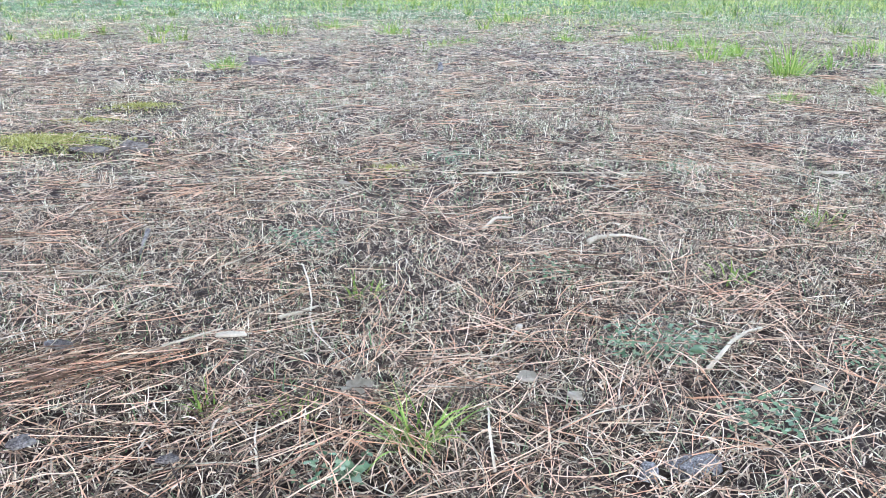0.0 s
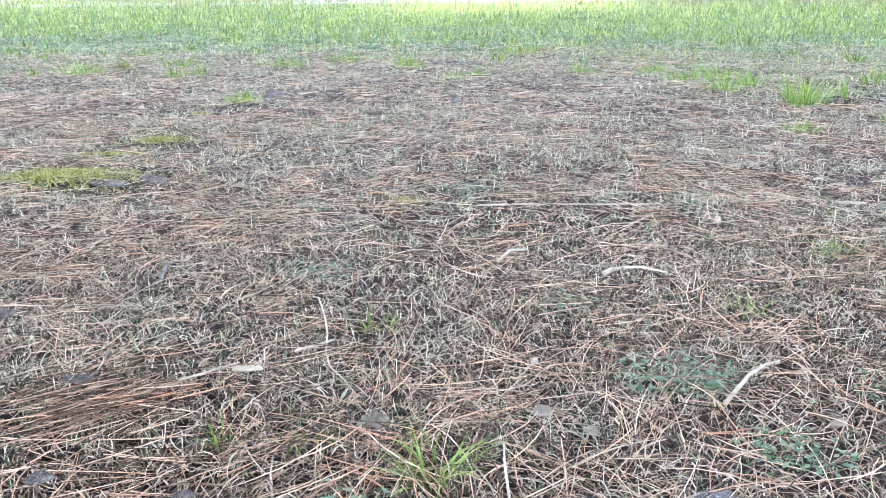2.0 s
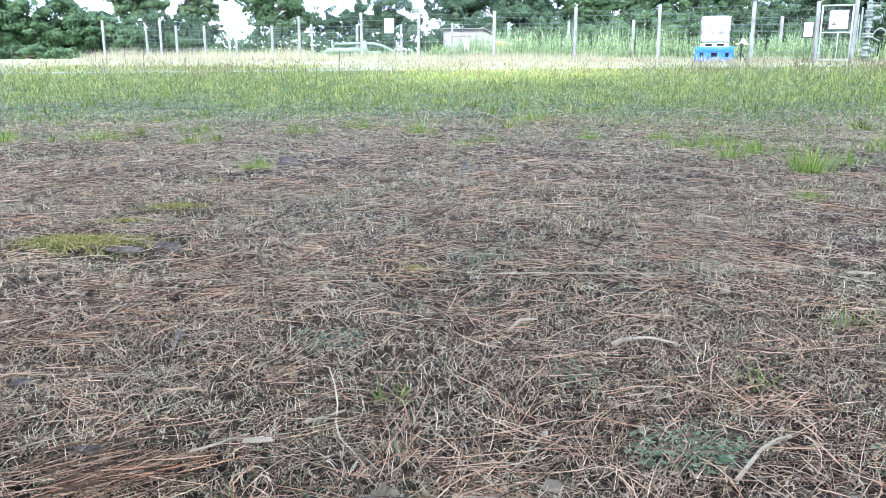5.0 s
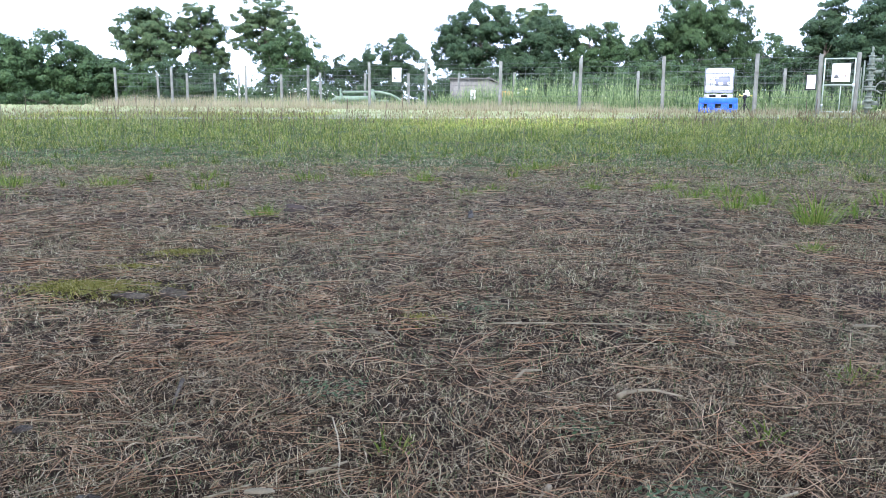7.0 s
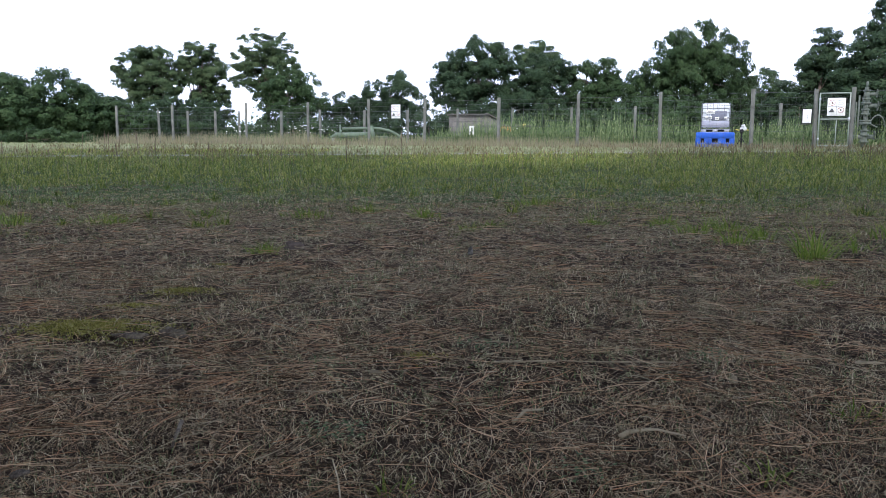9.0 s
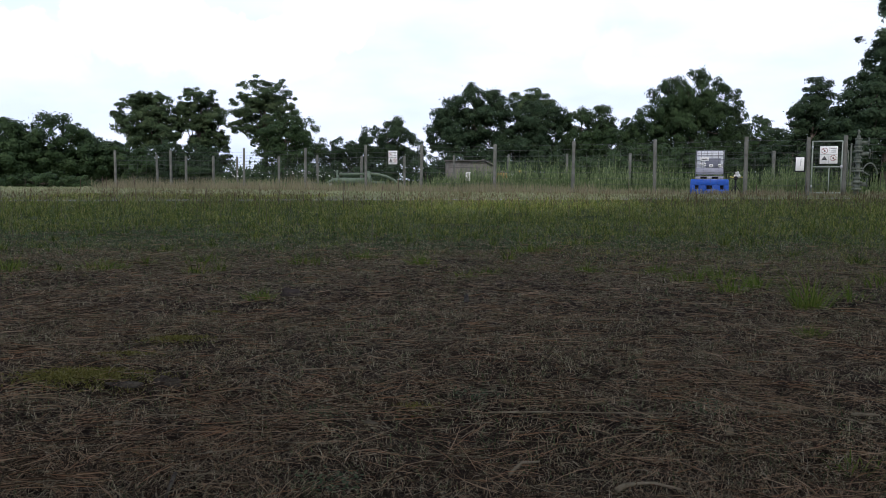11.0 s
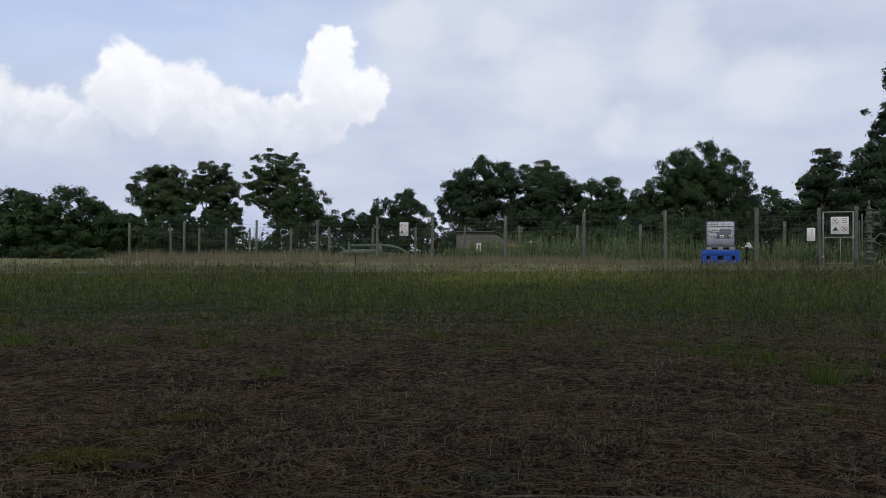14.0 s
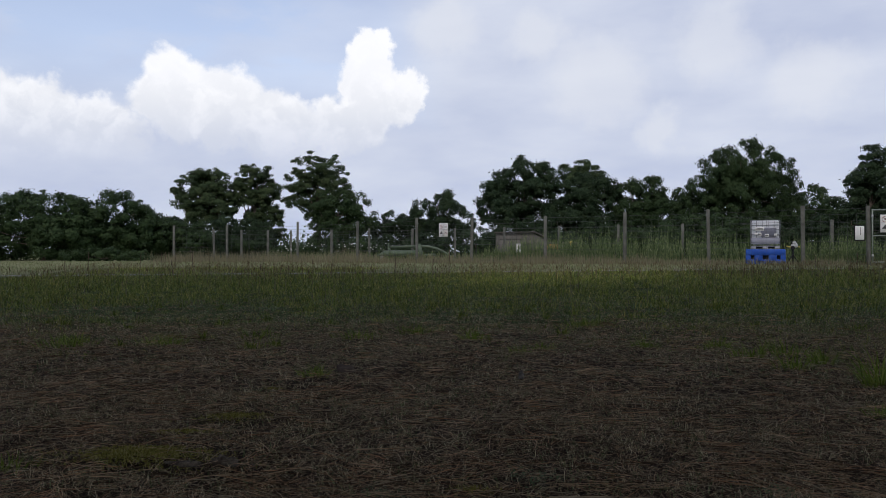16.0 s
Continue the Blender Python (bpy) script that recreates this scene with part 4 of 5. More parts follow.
for yy in (-0.25, 0.25):
    for xx in (-0.585, 0.585):
        part("cage_bar", Geo().tube([(xx, yy, 0.14), (xx, yy, 1.13)], 0.012, 6), M_CAGE, ibc)
part("front_plate", Geo().box((0.13, -0.515, 0.66), (0.62, 0.012, 0.34), ch=0.003), M_GREYPLATE, ibc, "slate grey label plate")
# the bottle's shaded lower half, painted as a lilac-grey plate
part("front_plate", Geo().box((0.0, -0.512, 0.33), (1.12, 0.010, 0.24), ch=0.003), M_LILAC, ibc, "greyish band painting shade on the lower bottle")
for sx, sz, sw, sh in ((-0.22, 0.80, 0.36, 0.15), (-0.36, 0.60, 0.12, 0.07), (0.06, 0.54, 0.16, 0.12), (-0.20, 0.585, 0.10, 0.10), (0.40, 0.56, 0.12, 0.10)):
    last = part("sticker", Geo().box((sx, -0.528, sz), (sw, 0.008, sh), ch=0.002), M_SIGN, ibc, "white sticker")
    part("text_bar", Geo().box((sx, -0.536, sz), (sw * 0.65, 0.005, sh * 0.2)), M_INK, last)
for xx in (-0.48, 0.0, 0.48):
    for yy in (-0.40, 0.40):
        part("pallet_foot", Geo().box((xx, yy, 0.06), (0.20, 0.16, 0.12)), M_STEEL, ibc)
part("pallet_deck", Geo().box((0, 0, 0.13), (1.16, 0.98, 0.03)), M_STEEL, ibc)
part("pallet_runner", Geo().box((0, -0.44, 0.015), (1.16, 0.09, 0.025)), M_STEEL, ibc)
part("pallet_runner", Geo().box((0, 0.44, 0.015), (1.16, 0.09, 0.025)), M_STEEL, ibc)
# dark blocks stand in for the shade under the pallet deck
for xx in (-0.24, 0.24):
    part("gap_shade", Geo().box((xx, -0.30, 0.075), (0.26, 0.03, 0.09)), M_DARK, ibc, "dark block painted as shade between pallet feet")

# pump beside the container
pump = thing("hose_pump", pose(12.27, 32.5, 0), "small white and yellow pump on a thin stand", "pump")
part("stand", Geo().tube([(0, 0, 0), (0, 0, 0.64)], 0.03, 7).tube([(-0.25, 0, 0), (0, 0, 0.4)], 0.02, 6).tube([(0.25, 0, 0), (0, 0, 0.4)], 0.02, 6), M_DARK, pump)
part("body", Geo().tube([(-0.05, 0, 0.72), (0.16, 0, 0.76)], 0.085, 10), M_SIGN, pump, "white pump body")
part("motor", Geo().tube([(0.0, -0.02, 0.84), (0.10, -0.02, 0.87)], 0.07, 10), M_SIGN, pump, "white top cover")
part("hose", Geo().tube([(-0.24, 0, 0.73), (-0.13, 0, 0.69), (0.0, -0.05, 0.70), (0.16, 0, 0.72), (0.27, 0, 0.69)], 0.026, 7), M_YELLOW, pump, "yellow hose", True)
part("wheel", Geo().tube([(-0.03, -0.10, 0.66), (-0.03, -0.05, 0.66)], 0.08, 12), M_DARK, pump)

# ---- wellhead ----
well = thing("wellhead", pose(17.45, 33.0, 0), "faded green wellhead of stacked valves and flanges", "wellhead")
well.scale = (0.74, 0.74, 1.08)


def disc(z0, z1, r):
    return Geo().tube([(0, 0, z0), (0, 0, z1)], r * 0.8, 16)


part("casing", disc(0.0, 0.62, 0.20), M_WELL, well, smooth=False)
for z0, z1, r in ((0.18, 0.26, 0.30), (0.44, 0.52, 0.33), (0.60, 0.66, 0.26), (0.86, 0.94, 0.40), (0.97, 1.03, 0.40), (1.22, 1.28, 0.27), (1.38, 1.44, 0.26), (1.62, 1.68, 0.28), (1.78, 1.84, 0.28), (2.08, 2.14, 0.24)):
    part("flange", disc(z0, z1, r), M_WELL, well)
for z0, z1, r in ((0.62, 0.90, 0.14), (1.0, 1.25, 0.13), (1.26, 1.42, 0.21), (1.42, 1.65, 0.15), (1.66, 1.82, 0.22), (1.82, 2.10, 0.19), (2.12, 2.24, 0.12)):
    part("valve_body", disc(z0, z1, r), M_WELL, well)
part("cap", Geo().tube([(0, 0, 2.22), (0, 0, 2.32), (0, 0, 2.40), (0, 0, 2.46)], [0.05, 0.05, 0.08, 0.03], 10), M_WELL, well)
part("side_arm", Geo().tube([(0, 0, 1.55), (0.55, -0.1, 1.55)], 0.075, 10), M_WELL, well)
part("side_arm", Geo().tube([(0, 0, 1.98), (0.48, -0.1, 1.98)], 0.06, 10), M_WELL, well)
part("side_arm", Geo().tube([(-0.55, 0, 0.40), (0.5, 0, 0.40)], 0.08, 10), M_WELL, well)
a = np.linspace(0, 2 * np.pi, 15)
for hx, hz, hr in ((0.60, 1.55, 0.17), (0.52, 2.0, 0.15), (0.52, 0.45, 0.17)):
    G = Geo().tube(np.stack([hx + 0 * a + 0.04 * np.cos(a), -0.1 + hr * np.cos(a), hz + hr * np.sin(a)], 1), 0.02, 6)
    G.tube([(hx, -0.1 - hr, hz), (hx, -0.1 + hr, hz)], 0.015, 5).tube([(hx, -0.1, hz - hr), (hx, -0.1, hz + hr)], 0.015, 5)
    part("handwheel", G, M_WELL, well)
part("standpipe", Geo().tube([(-0.38, 0, 0.3), (-0.38, 0, 1.95)], 0.045, 8).tube([(-0.48, 0.1, 0.3), (-0.48, 0.1, 1.7)], 0.03, 8), M_WELL, well)
u = np.linspace(0, np.pi, 12)
part("bent_pipe", Geo().tube(np.stack([0.62 - 0.42 * np.cos(u) * (u > 0), 0 * u - 0.15, 0.75 + 0.45 * np.sin(u)], 1), 0.03, 8), M_WELL, well, smooth=True)

# ---- pale green pipework behind the fence ----
pw = thing("pipe_manifold", pose(-4.35, 46.2, -0.12), "pale green pipe manifold lying above the grass", "pipework")
part("main_pipe", Geo().tube([(-1.3, 0, 0.60), (-0.9, 0, 0.62), (0.75, 0, 0.62)], 0.16, 12), M_PIPE, pw, smooth=True)
part("upper_pipe", Geo().tube([(-0.9, 0.1, 0.98), (0.9, 0.1, 1.0)], 0.07, 10), M_PIPE, pw, smooth=True)
for xx in (-0.95, 0.72, 0.86):
    part("flange", Geo().tube([(xx - 0.04, 0, 0.62), (xx + 0.04, 0, 0.62)], 0.30, 14), M_PIPE, pw)
part("valve", Geo().tube([(0.78, 0, 0.2), (0.78, 0, 0.62), (0.78, 0, 1.15)], [0.16, 0.2, 0.08], 10), M_PIPE, pw)
part("valve", Geo().tube([(-1.0, 0, 0.62), (-1.0, 0, 1.2)], 0.05, 8), M_PIPE, pw)
part("curved_pipe", Geo().tube([(0.8, 0, 1.02), (1.3, 0, 0.98), (1.8, 0, 0.86), (2.2, 0, 0.66), (2.6, 0, 0.36), (2.9, 0, 0.05)], 0.075, 10), M_PIPE, pw, smooth=True)
part("short_pipe", Geo().tube([(0.9, 0, 0.50), (1.7, 0, 0.50)], 0.08, 10), M_PIPE, pw, smooth=True)
part("sloping_pipe", Geo().tube([(-1.3, 0, 0.60), (-1.7, 0, 0.4), (-1.9, 0, 0.05)], 0.10, 10), M_PIPE, pw, smooth=True)
for xx in (-1.4, 0.2):
    part("support", Geo().box((xx, 0, 0.22), (0.14, 0.3, 0.46)), M_GATE, pw)

# ---- shed ----
shed = thing("wooden_shed", pose(2.7, 58, 0), "low weathered board shed with dark sloping roof", "shed")
for k in range(26):
    xx = -1.62 + 0.1 * k
    part("board", Geo().box((xx, -1.0 + 0.008 * (k % 2), 0.93), (0.096, 0.025, 1.86), ch=0.003), M_SHED, shed)
for k in range(10):
    zt = 1.86 - 0.052 * (k + 0.5)
    part("board", Geo().box((0.98 + 0.1 * (k - 0.2), -1.0 + 0.008 * (k % 2), zt / 2), (0.096, 0.025, zt), ch=0.003), M_SHED, shed)
part("back_wall", Geo().box((0, 1.0, 0.9), (3.3, 0.05, 1.8)), M_SHED, shed)
part("side_wall", Geo().box((-1.66, 0, 0.9), (0.05, 2.0, 1.8)), M_SHED, shed)
part("side_wall", Geo().box((1.9, 0, 0.65), (0.05, 2.0, 1.3)), M_SHED, shed)
part("roof", Geo().box((-0.35, 0, 1.93), (2.9, 2.5, 0.06)), M_ROOF, shed, "dark flat roof sheet")
bm = bmesh.new()
bmesh.ops.create_cube(bm, size=1.0)
bmesh.ops.scale(bm, vec=(1.35, 2.5, 0.06), verts=bm.verts)
bmesh.ops.rotate(bm, cent=(0, 0, 0), matrix=Matrix.Rotation(radians(27), 3, "Y"), verts=bm.verts)
bmesh.ops.translate(bm, vec=(1.5, 0, 1.70), verts=bm.verts)
part("roof", Geo().take(bm), M_ROOF, shed, "dark sloping roof sheet")
part("window_rail", Geo().box((-0.6, -1.03, 1.45), (1.6, 0.03, 0.07)), M_ROOF, shed)

rail = thing("barrier_rail", pose(4.6, 50.0, 0), "low timber barrier with orange and brown boards", "barrier")
part("top_board", Geo().box((0.2, 0, 1.1), (2.4, 0.05, 0.09)), M_SHED, rail)
part("orange_panel", Geo().box((-0.35, 0, 0.80), (0.9, 0.04, 0.42)), M_ORANGE, rail, "faded orange panel")
for xx in (-0.9, 0.3, 1.3):
    part("leg", Geo().box((xx, 0.05, 0.55), (0.08, 0.06, 1.1)), M_SHED, rail)
for x, y, z, mm, nm in ((4.45, 45.0, 0.85, M_SIGN, "white marker post with a rounded head"), (4.95, 45.0, 1.05, M_YELLOW, "pale yellow marker post in the weeds")):
    mk = thing("marker_post", pose(x, y, 0), nm, "marker")
    part("shaft", Geo().tube([(0, 0, 0), (0, 0, z - 0.12), (0, 0, z)], [0.05, 0.05, 0.06], 8), mm, mk)
    part("head", Geo().tube([(0, 0, z - 0.06), (0, 0, z + 0.03), (0, 0, z + 0.07)], [0.11, 0.12, 0.05], 10), mm, mk)

# ---- ground cover ----


def stuff(name, VF, material, label, category):
    return tagged(new(name, tri_mesh(name, VF[0], VF[1], material)), label, category, kind="stuff")


def join(sets):
    V, F, n = [], [], 0
    for v, f in sets:
        V.append(v)
        F.append(f + n)
        n += len(v)
    return np.vstack(V), np.vstack(F)


def bare_edge(x):
    """How far the bare needle litter reaches before the field grass takes over."""
    return 5.3 - 0.05 * x * x * (x < 0) + 0.35 * np.sin(1.3 * x + 0.4) - 0.55 * np.clip(x - 1.0, 0, 1.5)


U = rng.uniform


def field_end(x, y):
    """Whether a point lies in the field, short of the track and the mown meadow."""
    far = np.where(x < -3.2, 27.6, 21.8 + 0.255 * x) + 0.35 * wave(x, y, 1.5)
    bare = (np.abs(y - (21.9 + 0.255 * x)) < 0.3) & (x > -3.0)
    return ~bare & (y < far) & (x > -10.6 - 0.22 * (y - 19) + 0.3 * wave(x, y, 1.1))


MOSS = [(-0.875, 2.0, 0.26, 0.15, 5600), (-0.86, 2.26, 0.16, 0.06, 500), (-0.79, 2.50, 0.17, 0.11, 1300), (-0.02, 1.70, 0.12, 0.08, 170), (-0.80, 3.0, 0.08, 0.06, 90)]


def clear_of_moss(x, y, chance=0.5):
    ok = np.ones(len(x), bool)
    for mx, my, w, d, _ in (MOSS[0], MOSS[2]):
        ok &= (np.hypot((x - mx) / (w * 1.05), (y - my) / (d * 1.1)) > 1) | (U(0, 1, len(x)) < chance)
    return ok


def clustered(x, y, k, spread):
    """k points round each given one."""
    X, Y = np.repeat(x, k), np.repeat(y, k)
    return X + rng.normal(size=len(X)) * spread, Y + rng.normal(size=len(X)) * spread


# a felt of short broken bits covers the soil
sets = []
for y0, y1, dens, wide, segs in ((0.25, 1.5, 26000, 1.0, 2), (1.5, 3.0, 15500, 1.3, 1), (3.0, 6.0, 8000, 1.75, 1), (6.0, 9.5, 900, 2.8, 1)):
    x, y = scatter(dens, y0, y1)
    keep = (U(0, 1, len(x)) < np.clip(0.85 + 0.3 * wave(x, y, 2.8, 2.0), 0.5, 1)) & clear_of_moss(x, y, 0.35)
    x, y = x[keep], y[keep]
    n = len(x)
    sets.append(curls(x, y, U(0.008, 0.030, n) * wide**0.6, U(0.0011, 0.0021, n) * wide, U(0, 6.283, n), rng.normal(size=n) * 0.6, U(0.003, 0.018, n), segs))
stuff("litter_bits", join(sets), M_BITS, "felt of short broken brown and grey grass bits", "litter")
# short dry turf in small tussocks between the needles
sets = []
for y0, y1, dens, wide, k, segs in ((0.25, 1.5, 2100, 0.85, 8, 2), (1.5, 3.0, 1250, 1.1, 8, 2), (3.0, 6.8, 440, 1.6, 8, 2)):
    x, y = scatter(dens, y0, y1)
    keep = U(0, 1, len(x)) < np.clip(0.60 + 0.45 * wave(x, y, 3.0, 1.0), 0.25, 1)
    x, y = x[keep], y[keep]
    tall = np.repeat(U(0.55, 1.25, len(x)), k)
    x, y = clustered(x, y, k, 0.008 * wide**0.5)
    ok = clear_of_moss(x, y)
    x, y, tall = x[ok], y[ok], tall[ok]
    n = len(x)
    sets.append(blades(x, y, U(0.012, 0.036, n) * tall, U(0.0011, 0.0021, n) * wide, U(0, 6.283, n), U(0.2, 1.35, n), U(-0.4, 1.2, n), segs))
stuff("short_dry_turf", join(sets), M_DRY, "short grey-green and straw coloured dry turf", "grass")
# bleached strands curled over everything
sets = []
for y0, y1, dens, wide, segs in ((0.25, 1.5, 4200, 0.70, 4), (1.5, 3.0, 2700, 0.85, 3), (3.0, 6.8, 950, 1.25, 3)):
    x, y = scatter(dens, y0, y1)
    keep = (U(0, 1, len(x)) < np.clip(0.65 + 0.45 * wave(x, y, 3.4, 5.0), 0.2, 1)) & clear_of_moss(x, y)
    x, y = x[keep], y[keep]
    n = len(x)
    sets.append(curls(x, y, U(0.015, 0.048, n) * wide**0.35, U(0.0012, 0.0021, n) * wide, U(0, 6.283, n), rng.normal(size=n) * 0.8, U(0.003, 0.020, n), segs))
stuff("curled_dry_strands", join(sets), M_CURL, "bleached curled strands of dry grass", "grass")
# greener short blades in patches
sets = []
for y0, y1, dens, wide in ((0.25, 1.5, 3800, 0.9), (1.5, 3.2, 2200, 1.2), (3.2, 6.0, 1500, 1.6), (6.0, 9.5, 850, 2.5)):
    x, y = scatter(dens, y0, y1)
    keep = U(0, 1, len(x)) < 0.11 + 0.5 * np.clip(wave(x, y, 2.2, 4.0), 0, 1) + 0.5 * np.clip((y - 3.6 + 0.8 * np.clip(x - 0.8, 0, 1.5)) / 3.0, 0, 1)
    x, y = x[keep], y[keep]
    n = len(x)
    sets.append(blades(x, y, U(0.012, 0.04, n) * (1 + 0.5 * np.clip((y - 3.5) / 3, 0, 1)), U(0.0014, 0.0026, n) * wide, U(0, 6.283, n), U(0.2, 1.3, n), U(0, 0.9, n), 2))
stuff("short_green_turf", join(sets), M_GREYGREEN, "sparse short greyish-green grass among the needles", "grass")
# fallen pine needles
sets = []
for y0, y1, dens, wide, k, rings in ((0.25, 1.0, 1050, 0.85, 5, 5), (1.0, 2.0, 440, 0.9, 5, 4), (2.0, 3.2, 170, 1.0, 5, 3), (3.2, 6.5, 66, 1.35, 4, 3)):
    x, y = scatter(dens, y0, y1)
    keep = U(0, 1, len(x)) < np.clip(0.58 + 0.28 * wave(x, y, 2.6, 2.2), 0.3, 1) - 0.5 * np.clip((y - bare_edge(x)) / 0.8, 0, 1)
    x, y = x[keep], y[keep]
    lie = np.where(U(0, 1, len(x)) < 0.15, 0.3 + 0.6 * wave(x, y, 0.9, 1.0) + rng.normal(size=len(x)) * 0.35, U(0, 6.283, len(x)))
    lift = np.repeat(U(0.006, 0.024, len(x)), k)
    lie = np.repeat(lie, k)
    x, y = clustered(x, y, k, 0.022)
    ok = clear_of_moss(x, y)
    x, y, lie, lift = x[ok], y[ok], lie[ok], lift[ok]
    n = len(x)
    sets.append(rods(x, y, rise(x, y) + lift * U(0.6, 1.2, n), U(0.05, 0.14, n), U(0.0006, 0.0010, n) * wide, lie + rng.normal(size=n) * 0.32, rng.normal(size=n) * 0.09, rng.normal(size=n) * 0.08, rings))
stuff("pine_needle_litter", join(sets), M_NEEDLE, "fallen brown and orange pine needles", "pine needles")
# pale straws lying on top
x, y = scatter(110, 0.3, 5.0)
n = len(x)
stuff("loose_straw", rods(x, y, rise(x, y) + U(0.008, 0.024, n), U(0.04, 0.15, n), U(0.0006, 0.0011, n) * (0.85 + 0.15 * y), U(0, 6.283, n), rng.normal(size=n) * 0.12, rng.normal(size=n) * 0.08, 5), M_TWIG, "loose bleached straws on the litter", "straw")

x, y = scatter(60, 1.2, 5.6)
keep = U(0, 1, len(x)) < np.clip(0.6 + 0.5 * wave(x, y, 2.0, 7.0), 0.1, 1)
x, y = x[keep], y[keep]
n = len(x)
stuff("bent_straw", curls(x, y, U(0.05, 0.13, n), U(0.0014, 0.0022, n) * (0.8 + 0.2 * y), U(0, 6.283, n), rng.normal(size=n) * 1.2, U(0.012, 0.04, n), 6), M_TWIG, "long bent bleached straws over the litter", "straw")

# field grass beyond the bare ground: thin low patches first, then closing into a sward
sets = []
for y0, y1, dens, wide, tall, k in ((3.6, 7.5, 115, 1.0, 0.060, 11), (7.5, 11.0, 92, 1.3, 0.075, 11), (11.0, 17.0, 50, 1.6, 0.100, 11), (17.0, 29.0, 26, 2.3, 0.105, 8)):
    x, y = scatter(dens, y0, y1, 0.62, 1.0)
    e = y - 4.3 + 1.0 * np.clip(x - 0.9, 0, 1.5) + 1.1 * wave(x, y, 0.9, 3.0) + 0.5 * wave(x, y, 2.3, 1.0)
    keep = (U(0, 1, len(x)) < np.clip(e / 3.6, 0.0, 0.95)) & field_end(x, y)
    hollow = (np.hypot((x + 2.9) / 1.1, (y - 7.3) / 0.8) < 1) | (np.hypot((x - 0.2) / 0.9, (y - 6.2) / 0.5) < 1)
    keep &= ~hollow | (U(0, 1, len(x)) < 0.12)
    x, y, e = x[keep], y[keep], e[keep]
    h = np.repeat(tall * U(0.45, 1.5, len(x)) * (0.55 + 0.45 * np.clip(e / 4, 0, 1)) * (1 + 0.35 * wave(x, y, 0.8, 5.0)), k)
    x, y = clustered(x, y, k, 0.034 * wide)
    n = len(x)
    sets.append(blades(x, y, h * U(0.5, 1.25, n), U(0.0028, 0.0058, n) * wide, U(0, 6.283, n), U(0.15, 1.4, n), U(0.1, 1.5, n), 3 if y0 < 7 else 2))
stuff("field_grass", join(sets), M_GREEN, "ankle-high green field grass", "grass")
# seed stalks standing above it
x, y = scatter(3.5, 5.0, 26.0, 0.62, 1.0)
keep = (y > bare_edge(x) + 0.6) & field_end(x, y)
x, y = x[keep], y[keep]
n = len(x)
stalk = blades(x, y, U(0.16, 0.36, n), U(0.002, 0.0035, n) * (1 + y / 18), U(0, 6.283, n), U(0, 0.2, n), U(0, 0.35, n), 3)
stuff("seed_stalks", stalk, M_STRAW, "thin dry seed stalks above the grass", "grass")
# reddish-brown seed heads veil the far half of the field
x, y = scatter(15, 9.0, 28.0, 0.62, 1.0)
keep = (U(0, 1, len(x)) < np.clip((y - 10.5) / 6, 0, 1) * (0.7 + 0.5 * wave(x, y, 0.7, 6.0))) & field_end(x, y)
x, y = x[keep], y[keep]
x, y = clustered(x, y, 3, 0.05)
n = len(x)
h = U(0.14, 0.27, n)
sets = [blades(x, y, h, U(0.0022, 0.004, n), U(0, 6.283, n), U(0, 0.2, n), U(0, 0.2, n), 2), blades(x, y, U(0.04, 0.09, n), U(0.007, 0.015, n), U(0, 6.283, n), U(0, 0.5, n), U(0, 0.8, n), 3, z0=h * 0.9)]
stuff("brown_seed_heads", join(sets), M_SEED, "fine reddish-brown seed heads above the field grass", "grass")
# dark dock stalks stand here and there
x, y = U(-13, 9, 30), U(13, 28, 30)
keep = field_end(x, y)
G = Geo()
for a, b in zip(x[keep], y[keep]):
    h, s = U(0.28, 0.6), U(-0.05, 0.05)
    G.tube([(a, b, 0), (a + s * 0.4, b, h * 0.5), (a + s, b, h)], [0.006, 0.006, 0.003], 5)
    G.tube([(a + s * 0.6, b, h * 0.6), (a + s * 0.8, b, h * 0.8), (a + s, b, h * 1.02)], [0.006, 0.010, 0.004], 5)
stuff("dock_stalks", (np.vstack(G.v), np.vstack(G.f)), M_DOCK, "dark rusty dock stalks above the field grass", "weeds")
# short meadow from the track to the fences
sets = []
for y0, y1, dens, wide in ((16.0, 30.0, 75, 3.6), (30.0, 54.0, 20, 6.5)):
    x, y = scatter(dens, y0, y1, 0.62, 1.0)
    keep = ~field_end(x, y) & (np.abs(y - (21.9 + 0.255 * x)) > 0.35)
    x, y = x[keep], y[keep]
    n = len(x)
    sets.append(blades(x, y, U(0.03, 0.09, n) * (1 + 0.4 * wave(x, y, 0.9, 2.0)), U(0.002, 0.0045, n) * wide, U(0, 6.283, n), U(0, 0.8, n), U(0, 0.6, n), 2))
stuff("meadow_grass", join(sets), M_MEADOW, "short yellow-green meadow grass beyond the track", "grass")
# tall dry grass standing along the front fence
x = U(-19.8, 22, 26000)
y = np.interp(x, [p[0] for p in FRONT], [p[1] for p in FRONT]) + rng.normal(size=len(x)) * 1.1 - 0.2
keep = ~((np.abs(x - 11.5) < 1.2) & (y > 32.0)) & (U(0, 1, len(x)) < 0.7 + 0.35 * wave(x, y, 1.1, 4.0) - 0.35 * (x > 12.5) - 0.3 * (np.abs(x - 16) < 1.3))
x, y = x[keep], y[keep]
n = len(x)
h = U(0.15, 0.55, n) * (1 + 0.3 * wave(x, y, 0.9, 2.0)) * (1 - 0.35 * (x > 7)) * (1 + 0.35 * (x < -6))
